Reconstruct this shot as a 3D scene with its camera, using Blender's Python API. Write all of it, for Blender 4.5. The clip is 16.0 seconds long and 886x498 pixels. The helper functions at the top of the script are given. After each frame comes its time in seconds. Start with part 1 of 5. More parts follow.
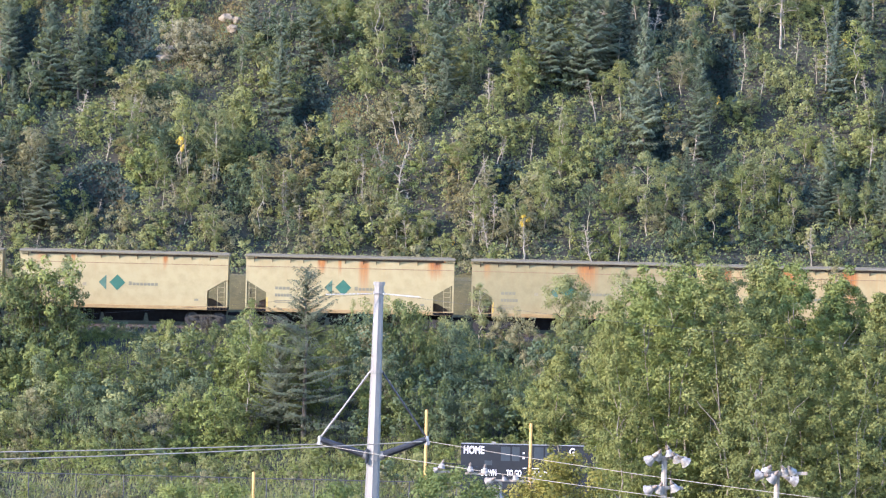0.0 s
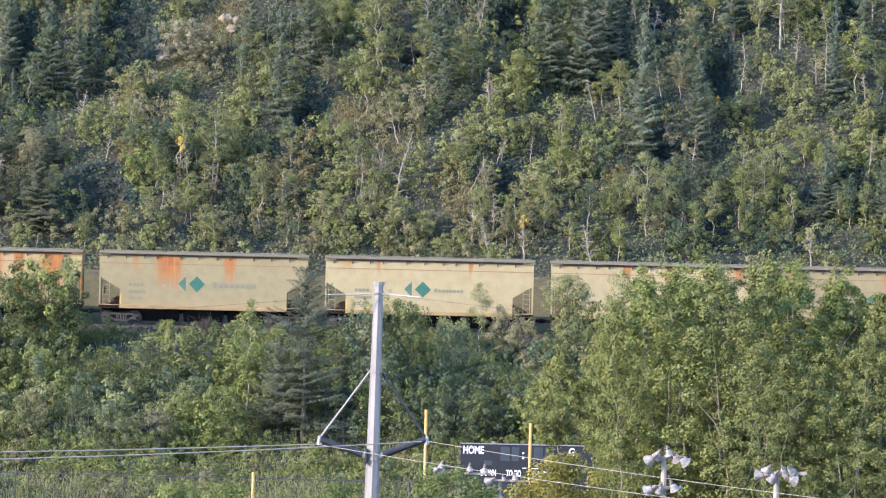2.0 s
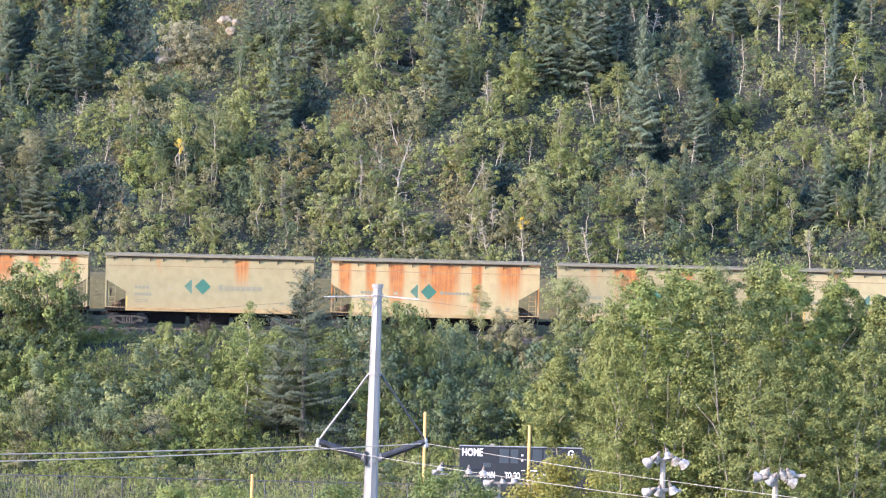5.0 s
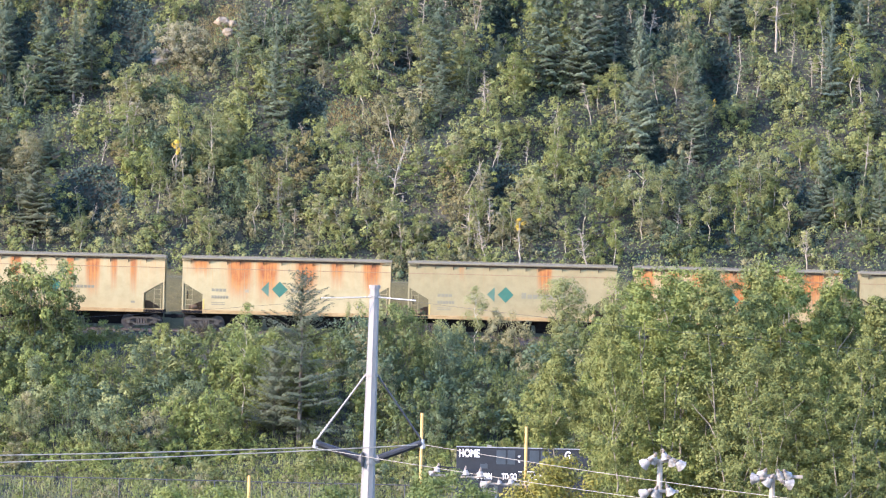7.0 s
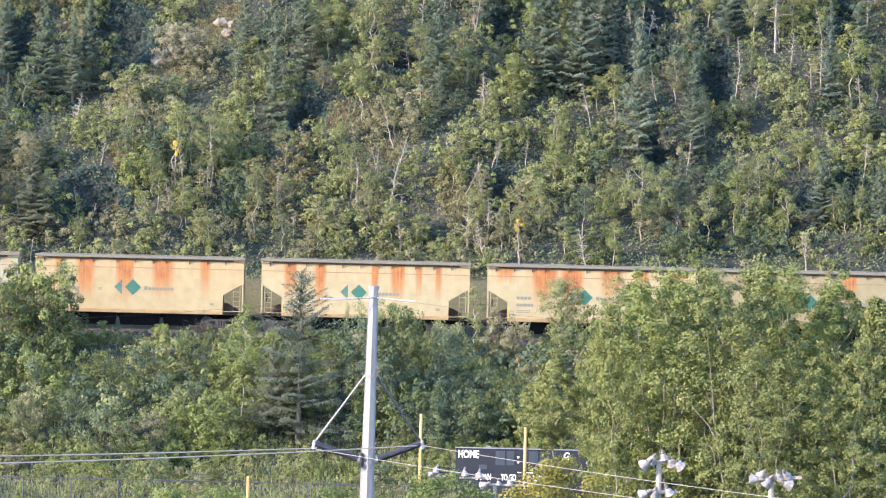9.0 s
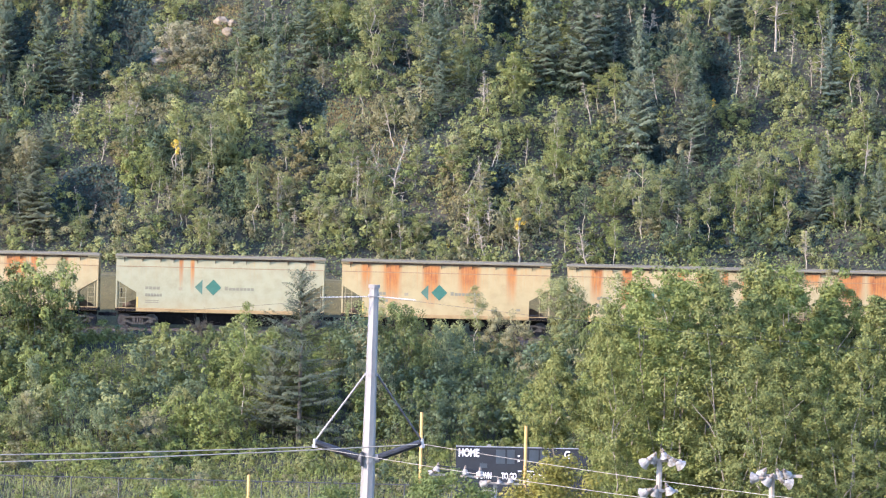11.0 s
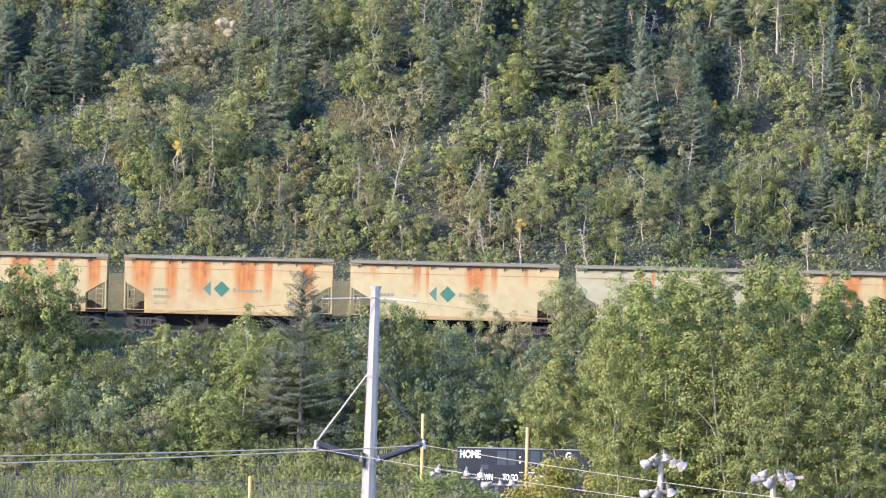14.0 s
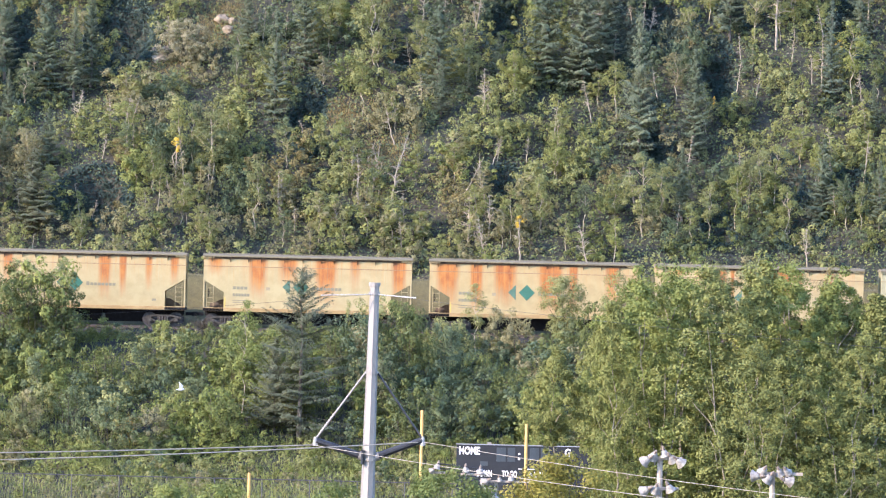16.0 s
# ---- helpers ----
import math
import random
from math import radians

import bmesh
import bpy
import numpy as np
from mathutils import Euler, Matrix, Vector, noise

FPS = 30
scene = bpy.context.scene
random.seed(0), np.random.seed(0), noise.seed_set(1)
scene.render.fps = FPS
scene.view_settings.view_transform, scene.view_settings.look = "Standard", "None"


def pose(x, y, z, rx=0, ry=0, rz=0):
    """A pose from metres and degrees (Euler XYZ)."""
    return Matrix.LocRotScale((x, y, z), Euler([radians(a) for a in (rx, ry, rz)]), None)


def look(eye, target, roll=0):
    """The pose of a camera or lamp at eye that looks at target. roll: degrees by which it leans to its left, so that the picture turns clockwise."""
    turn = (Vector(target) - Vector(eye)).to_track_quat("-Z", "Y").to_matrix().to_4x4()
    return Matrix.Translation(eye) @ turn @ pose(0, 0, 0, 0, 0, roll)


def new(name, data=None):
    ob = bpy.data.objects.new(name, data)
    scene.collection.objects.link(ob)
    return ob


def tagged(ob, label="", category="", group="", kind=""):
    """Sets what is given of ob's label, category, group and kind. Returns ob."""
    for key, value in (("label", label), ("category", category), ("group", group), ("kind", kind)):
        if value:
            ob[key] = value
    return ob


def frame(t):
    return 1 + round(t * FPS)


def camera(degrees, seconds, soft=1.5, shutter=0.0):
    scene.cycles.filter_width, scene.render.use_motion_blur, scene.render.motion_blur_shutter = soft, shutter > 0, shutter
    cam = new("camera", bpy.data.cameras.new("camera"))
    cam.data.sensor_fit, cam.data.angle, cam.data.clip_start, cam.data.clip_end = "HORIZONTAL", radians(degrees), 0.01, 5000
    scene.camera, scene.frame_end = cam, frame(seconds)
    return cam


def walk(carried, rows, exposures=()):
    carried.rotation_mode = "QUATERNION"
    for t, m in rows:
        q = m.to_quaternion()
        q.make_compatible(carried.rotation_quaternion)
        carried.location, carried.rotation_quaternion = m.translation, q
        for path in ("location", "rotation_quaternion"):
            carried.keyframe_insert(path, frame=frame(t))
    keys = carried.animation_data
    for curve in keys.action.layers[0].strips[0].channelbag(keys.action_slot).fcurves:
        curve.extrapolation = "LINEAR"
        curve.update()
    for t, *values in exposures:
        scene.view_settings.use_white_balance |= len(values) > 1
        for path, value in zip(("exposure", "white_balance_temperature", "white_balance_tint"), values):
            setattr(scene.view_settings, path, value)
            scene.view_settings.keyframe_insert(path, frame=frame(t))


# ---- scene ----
# A freight train passing below a wooded hillside, seen from far off through a long lens.
# x runs along the track, y away from the camera, z up from the playing field.
EYE = (0.0, 0.0, 17.0)
cam = camera(8.0, 16.0, soft=1.2)


def aim(yaw, pitch):
    return pose(*EYE) @ pose(0, 0, 0, 0, 0, -yaw) @ pose(0, 0, 0, 90 + pitch, 0, 0) @ pose(0, 0, 0, 0, 0, 1.35)


# seconds, degrees to the right, degrees up
walk(cam, [(t, aim(yaw, pitch)) for t, yaw, pitch in (
    (0, -0.0423, -0.0101), (0.5, -0.0359, -0.0258), (1, -0.0334, -0.0258), (1.5, -0.0333, -0.0182), (2, -0.0385, -0.0101),
    (2.5, -0.0333, -0.0102), (3, -0.0331, -0.0023), (3.5, -0.0175, 0.0133), (4, -0.0318, 0.0133), (6.5, -0.0099, 0.0054),
    (7, -0.0020, 0.0212), (7.5, -0.0020, 0.0212), (8, 0.0060, 0.0212), (8.5, -0.0020, 0.0289), (9, 0.0060, 0.0289),
    (11.5, -0.0020, 0.0146), (12, -0.0098, 0.0133), (12.5, -0.0020, -0.0023), (13, -0.0175, -0.0023), (13.5, -0.0124, -0.0023),
    (14, -0.0099, 0.0276), (14.5, -0.0020, 0.0212), (15, -0.0059, 0.0133), (15.5, -0.0020, 0.0053), (16, -0.0021, -0.0023))],
     exposures=((0, 2.00, 5035, 25.2), (0.5, 1.88, 5035, 25.2), (1, 1.81, 5045, 25.2), (2, 1.82, 5065, 25.7), (2.5, 1.81, 5105, 26.2), (3, 1.99, 5105, 26.2), (3.5, 1.96, 5105, 26.2), (4, 2.13, 5105, 26.2), (6.5, 2.15, 5115, 26.2), (7.5, 2.16, 5115, 26.2), (9, 2.16, 5135, 26.2), (11.5, 2.06, 5105, 26.2), (14, 2.07, 5165, 26.2), (16, 2.08, 5235, 26.2)))

# ---- light ----
SUN_ELEVATION, SUN_LEFT = 23.0, 60.0  # degrees; the sun stands behind the camera, to its left
to_sun = Vector((-math.sin(radians(SUN_LEFT)) * math.cos(radians(SUN_ELEVATION)),
                 -math.cos(radians(SUN_LEFT)) * math.cos(radians(SUN_ELEVATION)), math.sin(radians(SUN_ELEVATION))))
world = bpy.data.worlds.new("sky")
scene.world = world
world.use_nodes = True
wn = world.node_tree
sky = wn.nodes.new("ShaderNodeTexSky")
sky.sky_type, sky.sun_disc = "NISHITA", False
sky.sun_elevation = radians(SUN_ELEVATION)
sky.sun_rotation = radians(180 + SUN_LEFT)
sky.air_density, sky.dust_density, sky.ozone_density = 1.2, 0.3, 0.6
sky.altitude = 500
wn.nodes["Background"].inputs["Strength"].default_value = 0.15
wn.links.new(sky.outputs["Color"], wn.nodes["Background"].inputs["Color"])
sun = new("sun", bpy.data.lights.new("sun", "SUN"))
sun.data.energy, sun.data.angle, sun.data.color = 3.1, radians(0.53), (1.0, 0.76, 0.47)
sun.matrix_world = look(to_sun * 200 + Vector((0, 400, 0)), (0, 400, 0))

# ---- materials ----
def nodes_of(name):
    m = bpy.data.materials.new(name)
    m.use_nodes = True
    return m, m.node_tree, m.node_tree.nodes["Principled BSDF"]


def add(tree, kind, **settings):
    n = tree.nodes.new(kind)
    for key, value in settings.items():
        if key in n.inputs:
            n.inputs[key].default_value = value
    return n


def math_node(tree, op, a, b=None, clamp=False):
    n = tree.nodes.new("ShaderNodeMath")
    n.operation, n.use_clamp = op, clamp
    for i, v in enumerate((a, b)):
        if v is None:
            continue
        if isinstance(v, (int, float)):
            n.inputs[i].default_value = v
        else:
            tree.links.new(v, n.inputs[i])
    return n.outputs[0]


def mixed(tree, fac, a, b, blend="MIX"):
    n = tree.nodes.new("ShaderNodeMix")
    n.data_type, n.blend_type = "RGBA", blend
    for socket, v in ((n.inputs[0], fac), (n.inputs[6], a), (n.inputs[7], b)):
        if isinstance(v, (int, float)):
            socket.default_value = v
        elif isinstance(v, tuple):
            socket.default_value = (*v, 1)[:4]
        else:
            tree.links.new(v, socket)
    return n.outputs[2]


def noise_of(tree, scale, detail=4, rough=0.6, vec=None, stretch=None):
    n = add(tree, "ShaderNodeTexNoise", Scale=scale, Detail=detail, Roughness=rough)
    if vec is None:
        vec = tree.nodes.new("ShaderNodeTexCoord").outputs["Object"]
    if stretch:
        mp = tree.nodes.new("ShaderNodeMapping")
        mp.inputs["Scale"].default_value = stretch
        tree.links.new(vec, mp.inputs["Vector"])
        vec = mp.outputs["Vector"]
    tree.links.new(vec, n.inputs["Vector"])
    return n.outputs["Fac"]


def ramp(tree, fac, stops):
    n = tree.nodes.new("ShaderNodeValToRGB")
    el = n.color_ramp.elements
    while len(el) < len(stops):
        el.new(0.5)
    for e, (p, c) in zip(el, stops):
        e.position, e.color = p, (*c, 1)
    tree.links.new(fac, n.inputs["Fac"])
    return n.outputs["Color"]


def bump(tree, bsdf, height, strength, distance):
    b = add(tree, "ShaderNodeBump", Strength=strength, Distance=distance)
    tree.links.new(height, b.inputs["Height"])
    tree.links.new(b.outputs["Normal"], bsdf.inputs["Normal"])


def surface(name, dark, light, scale=3.0, rough=0.7, metal=0.0, bumps=0.2, distance=0.02, stretch=None):
    """A worn surface between two colours, with a coarse and a fine variation."""
    m, t, b = nodes_of(name)
    coarse, fine = noise_of(t, scale, 5, 0.6, stretch=stretch), noise_of(t, scale * 7, 3, 0.7, stretch=stretch)
    fac = math_node(t, "ADD", math_node(t, "MULTIPLY", coarse, 0.65), math_node(t, "MULTIPLY", fine, 0.35))
    t.links.new(ramp(t, fac, [(0.32, dark), (0.68, light)]), b.inputs["Base Color"])
    b.inputs["Roughness"].default_value, b.inputs["Metallic"].default_value = rough, metal
    bump(t, b, fac, bumps, distance)
    return m


def foliage(name, dark, light, through_leaf=0.18, gloss=0.65, spread=0.22):
    """Leaves: every leaf differs a little, every plant as well."""
    m, t, b = nodes_of(name)
    island = t.nodes.new("ShaderNodeNewGeometry").outputs["Random Per Island"]
    plant = t.nodes.new("ShaderNodeObjectInfo").outputs["Random"]
    patch = math_node(t, "ADD", math_node(t, "MULTIPLY", noise_of(t, 0.3, 3, 0.6), 0.4), math_node(t, "MULTIPLY", noise_of(t, 1.1, 2, 0.5), 0.35))
    fac = math_node(t, "ADD", math_node(t, "MULTIPLY", island, spread),
                    math_node(t, "ADD", math_node(t, "MULTIPLY", plant, 0.33), math_node(t, "MULTIPLY", patch, 0.75)))
    color = ramp(t, fac, [(0.1, dark), (0.95, light)])
    t.links.new(color, b.inputs["Base Color"])
    b.inputs["Roughness"].default_value = gloss
    b.inputs["Specular IOR Level"].default_value = 0.12
    tr = t.nodes.new("ShaderNodeBsdfTranslucent")
    t.links.new(mixed(t, 1.0, color, (1.0, 1.0, 0.7), "MULTIPLY"), tr.inputs["Color"])
    mx = add(t, "ShaderNodeMixShader", Fac=through_leaf)
    t.links.new(b.outputs[0], mx.inputs[1])
    t.links.new(tr.outputs[0], mx.inputs[2])
    t.links.new(mx.outputs[0], t.nodes["Material Output"].inputs["Surface"])
    return m


LEAF = {
    "green": foliage("green_leaf", (0.087, 0.113, 0.046), (0.281, 0.285, 0.087)),
    "fresh": foliage("fresh_green_leaf", (0.061, 0.095, 0.032), (0.230, 0.252, 0.064)),
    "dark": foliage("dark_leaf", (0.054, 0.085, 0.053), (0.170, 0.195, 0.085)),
    "moss": foliage("moss_green_leaf", (0.037, 0.057, 0.023), (0.147, 0.166, 0.049)),
    # blue-dark leaf with the hollows' shadow put into its colour
    "shadow_tint": foliage("shadow_tint_leaf", (0.023, 0.042, 0.036), (0.069, 0.095, 0.075)),
    "olive": foliage("olive_leaf", (0.112, 0.125, 0.055), (0.272, 0.282, 0.100)),
    "lime": foliage("lime_leaf", (0.112, 0.138, 0.042), (0.268, 0.285, 0.078)),
    "grey": foliage("grey_green_leaf", (0.133, 0.135, 0.078), (0.295, 0.268, 0.123), 0.25),
    "silver": foliage("silver_leaf", (0.201, 0.190, 0.105), (0.350, 0.320, 0.190), 0.25),
    "yellow": foliage("yellow_leaf", (0.420, 0.300, 0.030), (0.720, 0.530, 0.070)),
    "ochre": foliage("ochre_leaf", (0.200, 0.150, 0.035), (0.400, 0.310, 0.080)),
    "brown": foliage("brown_leaf", (0.120, 0.110, 0.045), (0.235, 0.200, 0.085)),
    "spruce": foliage("spruce_needle", (0.064, 0.092, 0.057), (0.180, 0.205, 0.121), 0.15),
    "fir": foliage("dark_spruce_needle", (0.048, 0.066, 0.039), (0.164, 0.175, 0.103), 0.15),
    "blue": foliage("blue_spruce_needle", (0.064, 0.098, 0.072), (0.191, 0.225, 0.154), 0.18),
    "poplar": foliage("poplar_leaf", (0.030, 0.050, 0.018), (0.216, 0.226, 0.064), 0.08, spread=0.42),
    "bright": foliage("bright_yellow_green_leaf", (0.085, 0.095, 0.020), (0.286, 0.250, 0.050)),
    "straw": foliage("dry_grass", (0.210, 0.165, 0.065), (0.370, 0.290, 0.125), 0.3),
}
BARK = {
    "pale": surface("pale_bark", (0.17, 0.15, 0.10), (0.42, 0.375, 0.275), 2.5, 0.8, stretch=(1, 1, 0.6)),
    "grey": surface("grey_bark", (0.10, 0.088, 0.06), (0.33, 0.29, 0.21), 2.0, 0.85, stretch=(1, 1, 0.8)),
    "dead": surface("bleached_wood", (0.17, 0.148, 0.105), (0.38, 0.335, 0.25), 4, 0.85),
    "brown": surface("brown_bark", (0.03, 0.026, 0.016), (0.10, 0.085, 0.055), 4, 0.9),
    "conifer": surface("conifer_bark", (0.07, 0.06, 0.05), (0.18, 0.155, 0.125), 4, 0.9),
}

# ---- ground ----
def smooth(a, b, v):
    v = np.clip((v - a) / (b - a), 0, 1)
    return v * v * (3 - 2 * v)


# hollows cut to shade parts of the hillside: x, y, half width, half depth
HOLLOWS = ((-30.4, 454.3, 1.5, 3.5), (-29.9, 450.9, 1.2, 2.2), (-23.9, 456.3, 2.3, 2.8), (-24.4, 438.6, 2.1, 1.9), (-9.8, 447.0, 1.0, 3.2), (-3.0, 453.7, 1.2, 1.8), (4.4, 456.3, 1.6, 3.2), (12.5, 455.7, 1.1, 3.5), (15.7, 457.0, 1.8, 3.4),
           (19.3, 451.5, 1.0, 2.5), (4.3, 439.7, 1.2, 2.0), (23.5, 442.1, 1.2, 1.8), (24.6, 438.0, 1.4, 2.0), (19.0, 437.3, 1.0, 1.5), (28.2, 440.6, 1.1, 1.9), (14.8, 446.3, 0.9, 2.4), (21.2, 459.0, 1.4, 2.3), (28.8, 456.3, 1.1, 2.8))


def dip(x, y):
    """Depth of the hollows that are cut to hold shade."""
    out = np.zeros(np.broadcast(x, y).shape)
    for a, b, w, d in HOLLOWS:
        q = np.sqrt(((x - a) / (w + 0.5)) ** 2 + ((y - b) / (d + 0.5)) ** 2)
        out = np.maximum(out, (1.5 + 0.45 * w) * (1 - smooth(0.45, 1.0, q)))
    return out


def ground_height(x, y):
    """The field, the bank below the railway, the bench with the track, the hillside."""
    x, y = np.asarray(x, float), np.asarray(y, float)
    wave = 0.35 * np.sin(x * 0.21 + y * 0.13) + 0.3 * np.sin(x * 0.09 - y * 0.31 + 2) + 0.22 * np.sin(x * 0.53 + 1.3 * np.sin(y * 0.4))
    bank = 10.3 * np.clip((y - 384) / 30, 0, 1)
    hill = np.where(y < 432, np.minimum(0.8 * np.clip(y - 423.6, 0, 9), 4.15 + 0.05 * np.clip(y - 428.8, 0, 4)), 0.72 * np.clip(y - 426, 0, 95)) + 0.16 * np.clip(y - 521, 0, 300)
    rough = smooth(384, 390, y) * (1 - smooth(411, 414, y)) + smooth(430, 434, y)
    ridge = smooth(430, 470, y) * 1.2 * np.sin(x * 0.06 + 0.7)
    return 0.3 + bank + hill + wave * rough + ridge - dip(x, y)


def foot(x, y):
    return float(ground_height(x, y))


def lines(*spans):
    out = []
    for a, b, step in spans:
        out += list(np.arange(a, b, step))
    return np.array(out)


def mesh_from(name, verts, faces, materials, smooth_shade=False):
    """A mesh from arrays of corners and of equally long faces."""
    me = bpy.data.meshes.new(name)
    verts, faces = np.asarray(verts, np.float32), np.asarray(faces, np.int32)
    n, k = faces.shape
    me.vertices.add(len(verts))
    me.vertices.foreach_set("co", verts.ravel())
    me.loops.add(n * k)
    me.loops.foreach_set("vertex_index", faces.ravel())
    me.polygons.add(n)
    me.polygons.foreach_set("loop_start", np.arange(0, n * k, k, dtype=np.int32))
    if smooth_shade:
        me.polygons.foreach_set("use_smooth", np.ones(n, bool))
    me.update(calc_edges=True)
    for m in materials:
        me.materials.append(m)
    return me


gx = lines((-4200, -600, 400), (-600, -90, 60), (-90, -36, 2), (-36, 36, 0.5), (36, 90, 2), (90, 600, 60), (600, 4201, 400))
gy = lines((-4000, -400, 600), (-400, 360, 40), (360, 383, 4), (383, 463, 0.5), (463, 475, 1.5), (475, 540, 5), (540, 900, 45), (900, 4900, 400))
XX, YY = np.meshgrid(gx, gy)
ZZ = ground_height(XX, YY)
idx = np.arange(XX.size).reshape(XX.shape)
quads = np.stack([idx[:-1, :-1], idx[:-1, 1:], idx[1:, 1:], idx[1:, :-1]], -1).reshape(-1, 4)


def ground_material():
    m, t, b = nodes_of("soil_and_dry_grass")
    a, c, d = noise_of(t, 0.09, 5, 0.65), noise_of(t, 0.9, 5, 0.7), noise_of(t, 9, 3, 0.7)
    cover = ramp(t, a, [(0.36, (0.028, 0.036, 0.022)), (0.52, (0.045, 0.047, 0.028)), (0.68, (0.085, 0.072, 0.045))])
    color = mixed(t, ramp(t, c, [(0.4, (0, 0, 0)), (0.7, (1, 1, 1))]), cover, (0.035, 0.035, 0.025))
    color = mixed(t, 0.5, color, ramp(t, d, [(0.3, (0.3, 0.3, 0.3)), (0.7, (1, 1, 1))]), "MULTIPLY")
    t.links.new(color, b.inputs["Base Color"])
    b.inputs["Roughness"].default_value = 0.95
    bump(t, b, math_node(t, "ADD", c, d), 0.6, 0.12)
    return m


ground = tagged(new("ground", mesh_from("ground", np.stack([XX, YY, ZZ], -1).reshape(-1, 3), quads, [ground_material()], True)),
                "steep hillside of dry grass and soil above a flat field", "ground", kind="structure")


# mown strip of dry grass between the track and the thicket
def verge_material():
    m, t, b = nodes_of("dry_grass_sward")
    broad, tuft, blade = noise_of(t, 0.35, 4, 0.6), noise_of(t, 3.0, 4, 0.7), noise_of(t, 14, 3, 0.7, stretch=(1, 1, 0.4))
    fac = math_node(t, "ADD", math_node(t, "MULTIPLY", broad, 0.4), math_node(t, "ADD", math_node(t, "MULTIPLY", tuft, 0.35), math_node(t, "MULTIPLY", blade, 0.25)))
    t.links.new(ramp(t, fac, [(0.32, (0.042, 0.042, 0.014)), (0.5, (0.092, 0.08, 0.027)), (0.7, (0.155, 0.13, 0.048))]), b.inputs["Base Color"])
    b.inputs["Roughness"].default_value = 0.95
    bump(t, b, math_node(t, "ADD", tuft, blade), 0.7, 0.12)
    return m


vx, vy = np.arange(-75, 75.1, 0.5), np.arange(424.3, 432.3, 0.3)
VX, VY = np.meshgrid(vx, vy)
VY = VY + 0.35 * np.sin(VX * 0.9) * (VY > 431.5)
idx = np.arange(VX.size).reshape(VX.shape)
quads = np.stack([idx[:-1, :-1], idx[:-1, 1:], idx[1:, 1:], idx[1:, :-1]], -1).reshape(-1, 4)
tagged(new("verge", mesh_from("verge", np.stack([VX, VY, ground_height(VX, VY) + 0.05], -1).reshape(-1, 3), quads, [verge_material()], True)),
       "strip of dry olive grass behind the railway track", "grass verge", kind="structure")

# ---- plants ----
rng = np.random.default_rng(11)


def unit(v):
    return v / np.maximum(np.linalg.norm(v, axis=-1, keepdims=True), 1e-6)


def leaf_corners(c, n, long, wide, along=None, corners=3):
    """Pointed leaves of three or four corners at c that face n; along gives the way they point, else it is by chance."""
    a = rng.normal(size=c.shape) if along is None else along
    u = unit(a - (a * n).sum(1, keepdims=True) * n)
    v = np.cross(n, u)
    long, wide = np.broadcast_to(long, len(c))[:, None], np.broadcast_to(wide, len(c))[:, None]
    if corners == 3:
        return np.stack([c + u * long / 2, c - u * long / 2 + v * wide / 2, c - u * long / 2 - v * wide / 2], 1)
    sag = n * long * 0.08
    return np.stack([c - u * long / 2, c + v * wide / 2 + sag, c + u * long / 2, c - v * wide / 2 + sag], 1)


def leaf_mesh(name, corners, material):
    n, k, _ = corners.shape
    return mesh_from(name, corners.reshape(-1, 3), np.arange(n * k).reshape(n, k), [material])


class Wood:
    """Tapered limbs gathered into one mesh."""

    def __init__(self):
        self.v, self.f, self.n = [], [], 0

    def limb(self, pts, r0, r1, sides=5):
        pts = np.asarray(pts, float)
        k = len(pts)
        d = unit(np.gradient(pts, axis=0))
        side = unit(np.cross(d, np.where(np.abs(d[:, 2:3]) > 0.9, [[1.0, 0, 0]], [[0, 0, 1.0]])))
        up = np.cross(d, side)
        ang = np.arange(sides) * 2 * math.pi / sides
        rad = np.linspace(r0, r1, k)[:, None, None]
        ring = pts[:, None] + rad * (np.cos(ang)[None, :, None] * side[:, None] + np.sin(ang)[None, :, None] * up[:, None])
        i = self.n + np.arange(k * sides).reshape(k, sides)
        j = np.roll(i, -1, 1)
        self.v.append(ring.reshape(-1, 3))
        self.f.append(np.stack([i[:-1], j[:-1], j[1:], i[1:]], -1).reshape(-1, 4))
        self.n += k * sides

    def mesh(self, name, material):
        return mesh_from(name, np.concatenate(self.v), np.concatenate(self.f), [material], True)


def bent(a, b, steps=5, wobble=0.05, rise=0.0):
    a, b = np.asarray(a, float), np.asarray(b, float)
    s = np.linspace(0, 1, steps)[:, None]
    p = a + (b - a) * s
    p[1:-1] += rng.normal(size=(steps - 2, 3)) * wobble * np.linalg.norm(b - a)
    p[:, 2] += rise * 4 * (s * (1 - s))[:, 0]
    return p


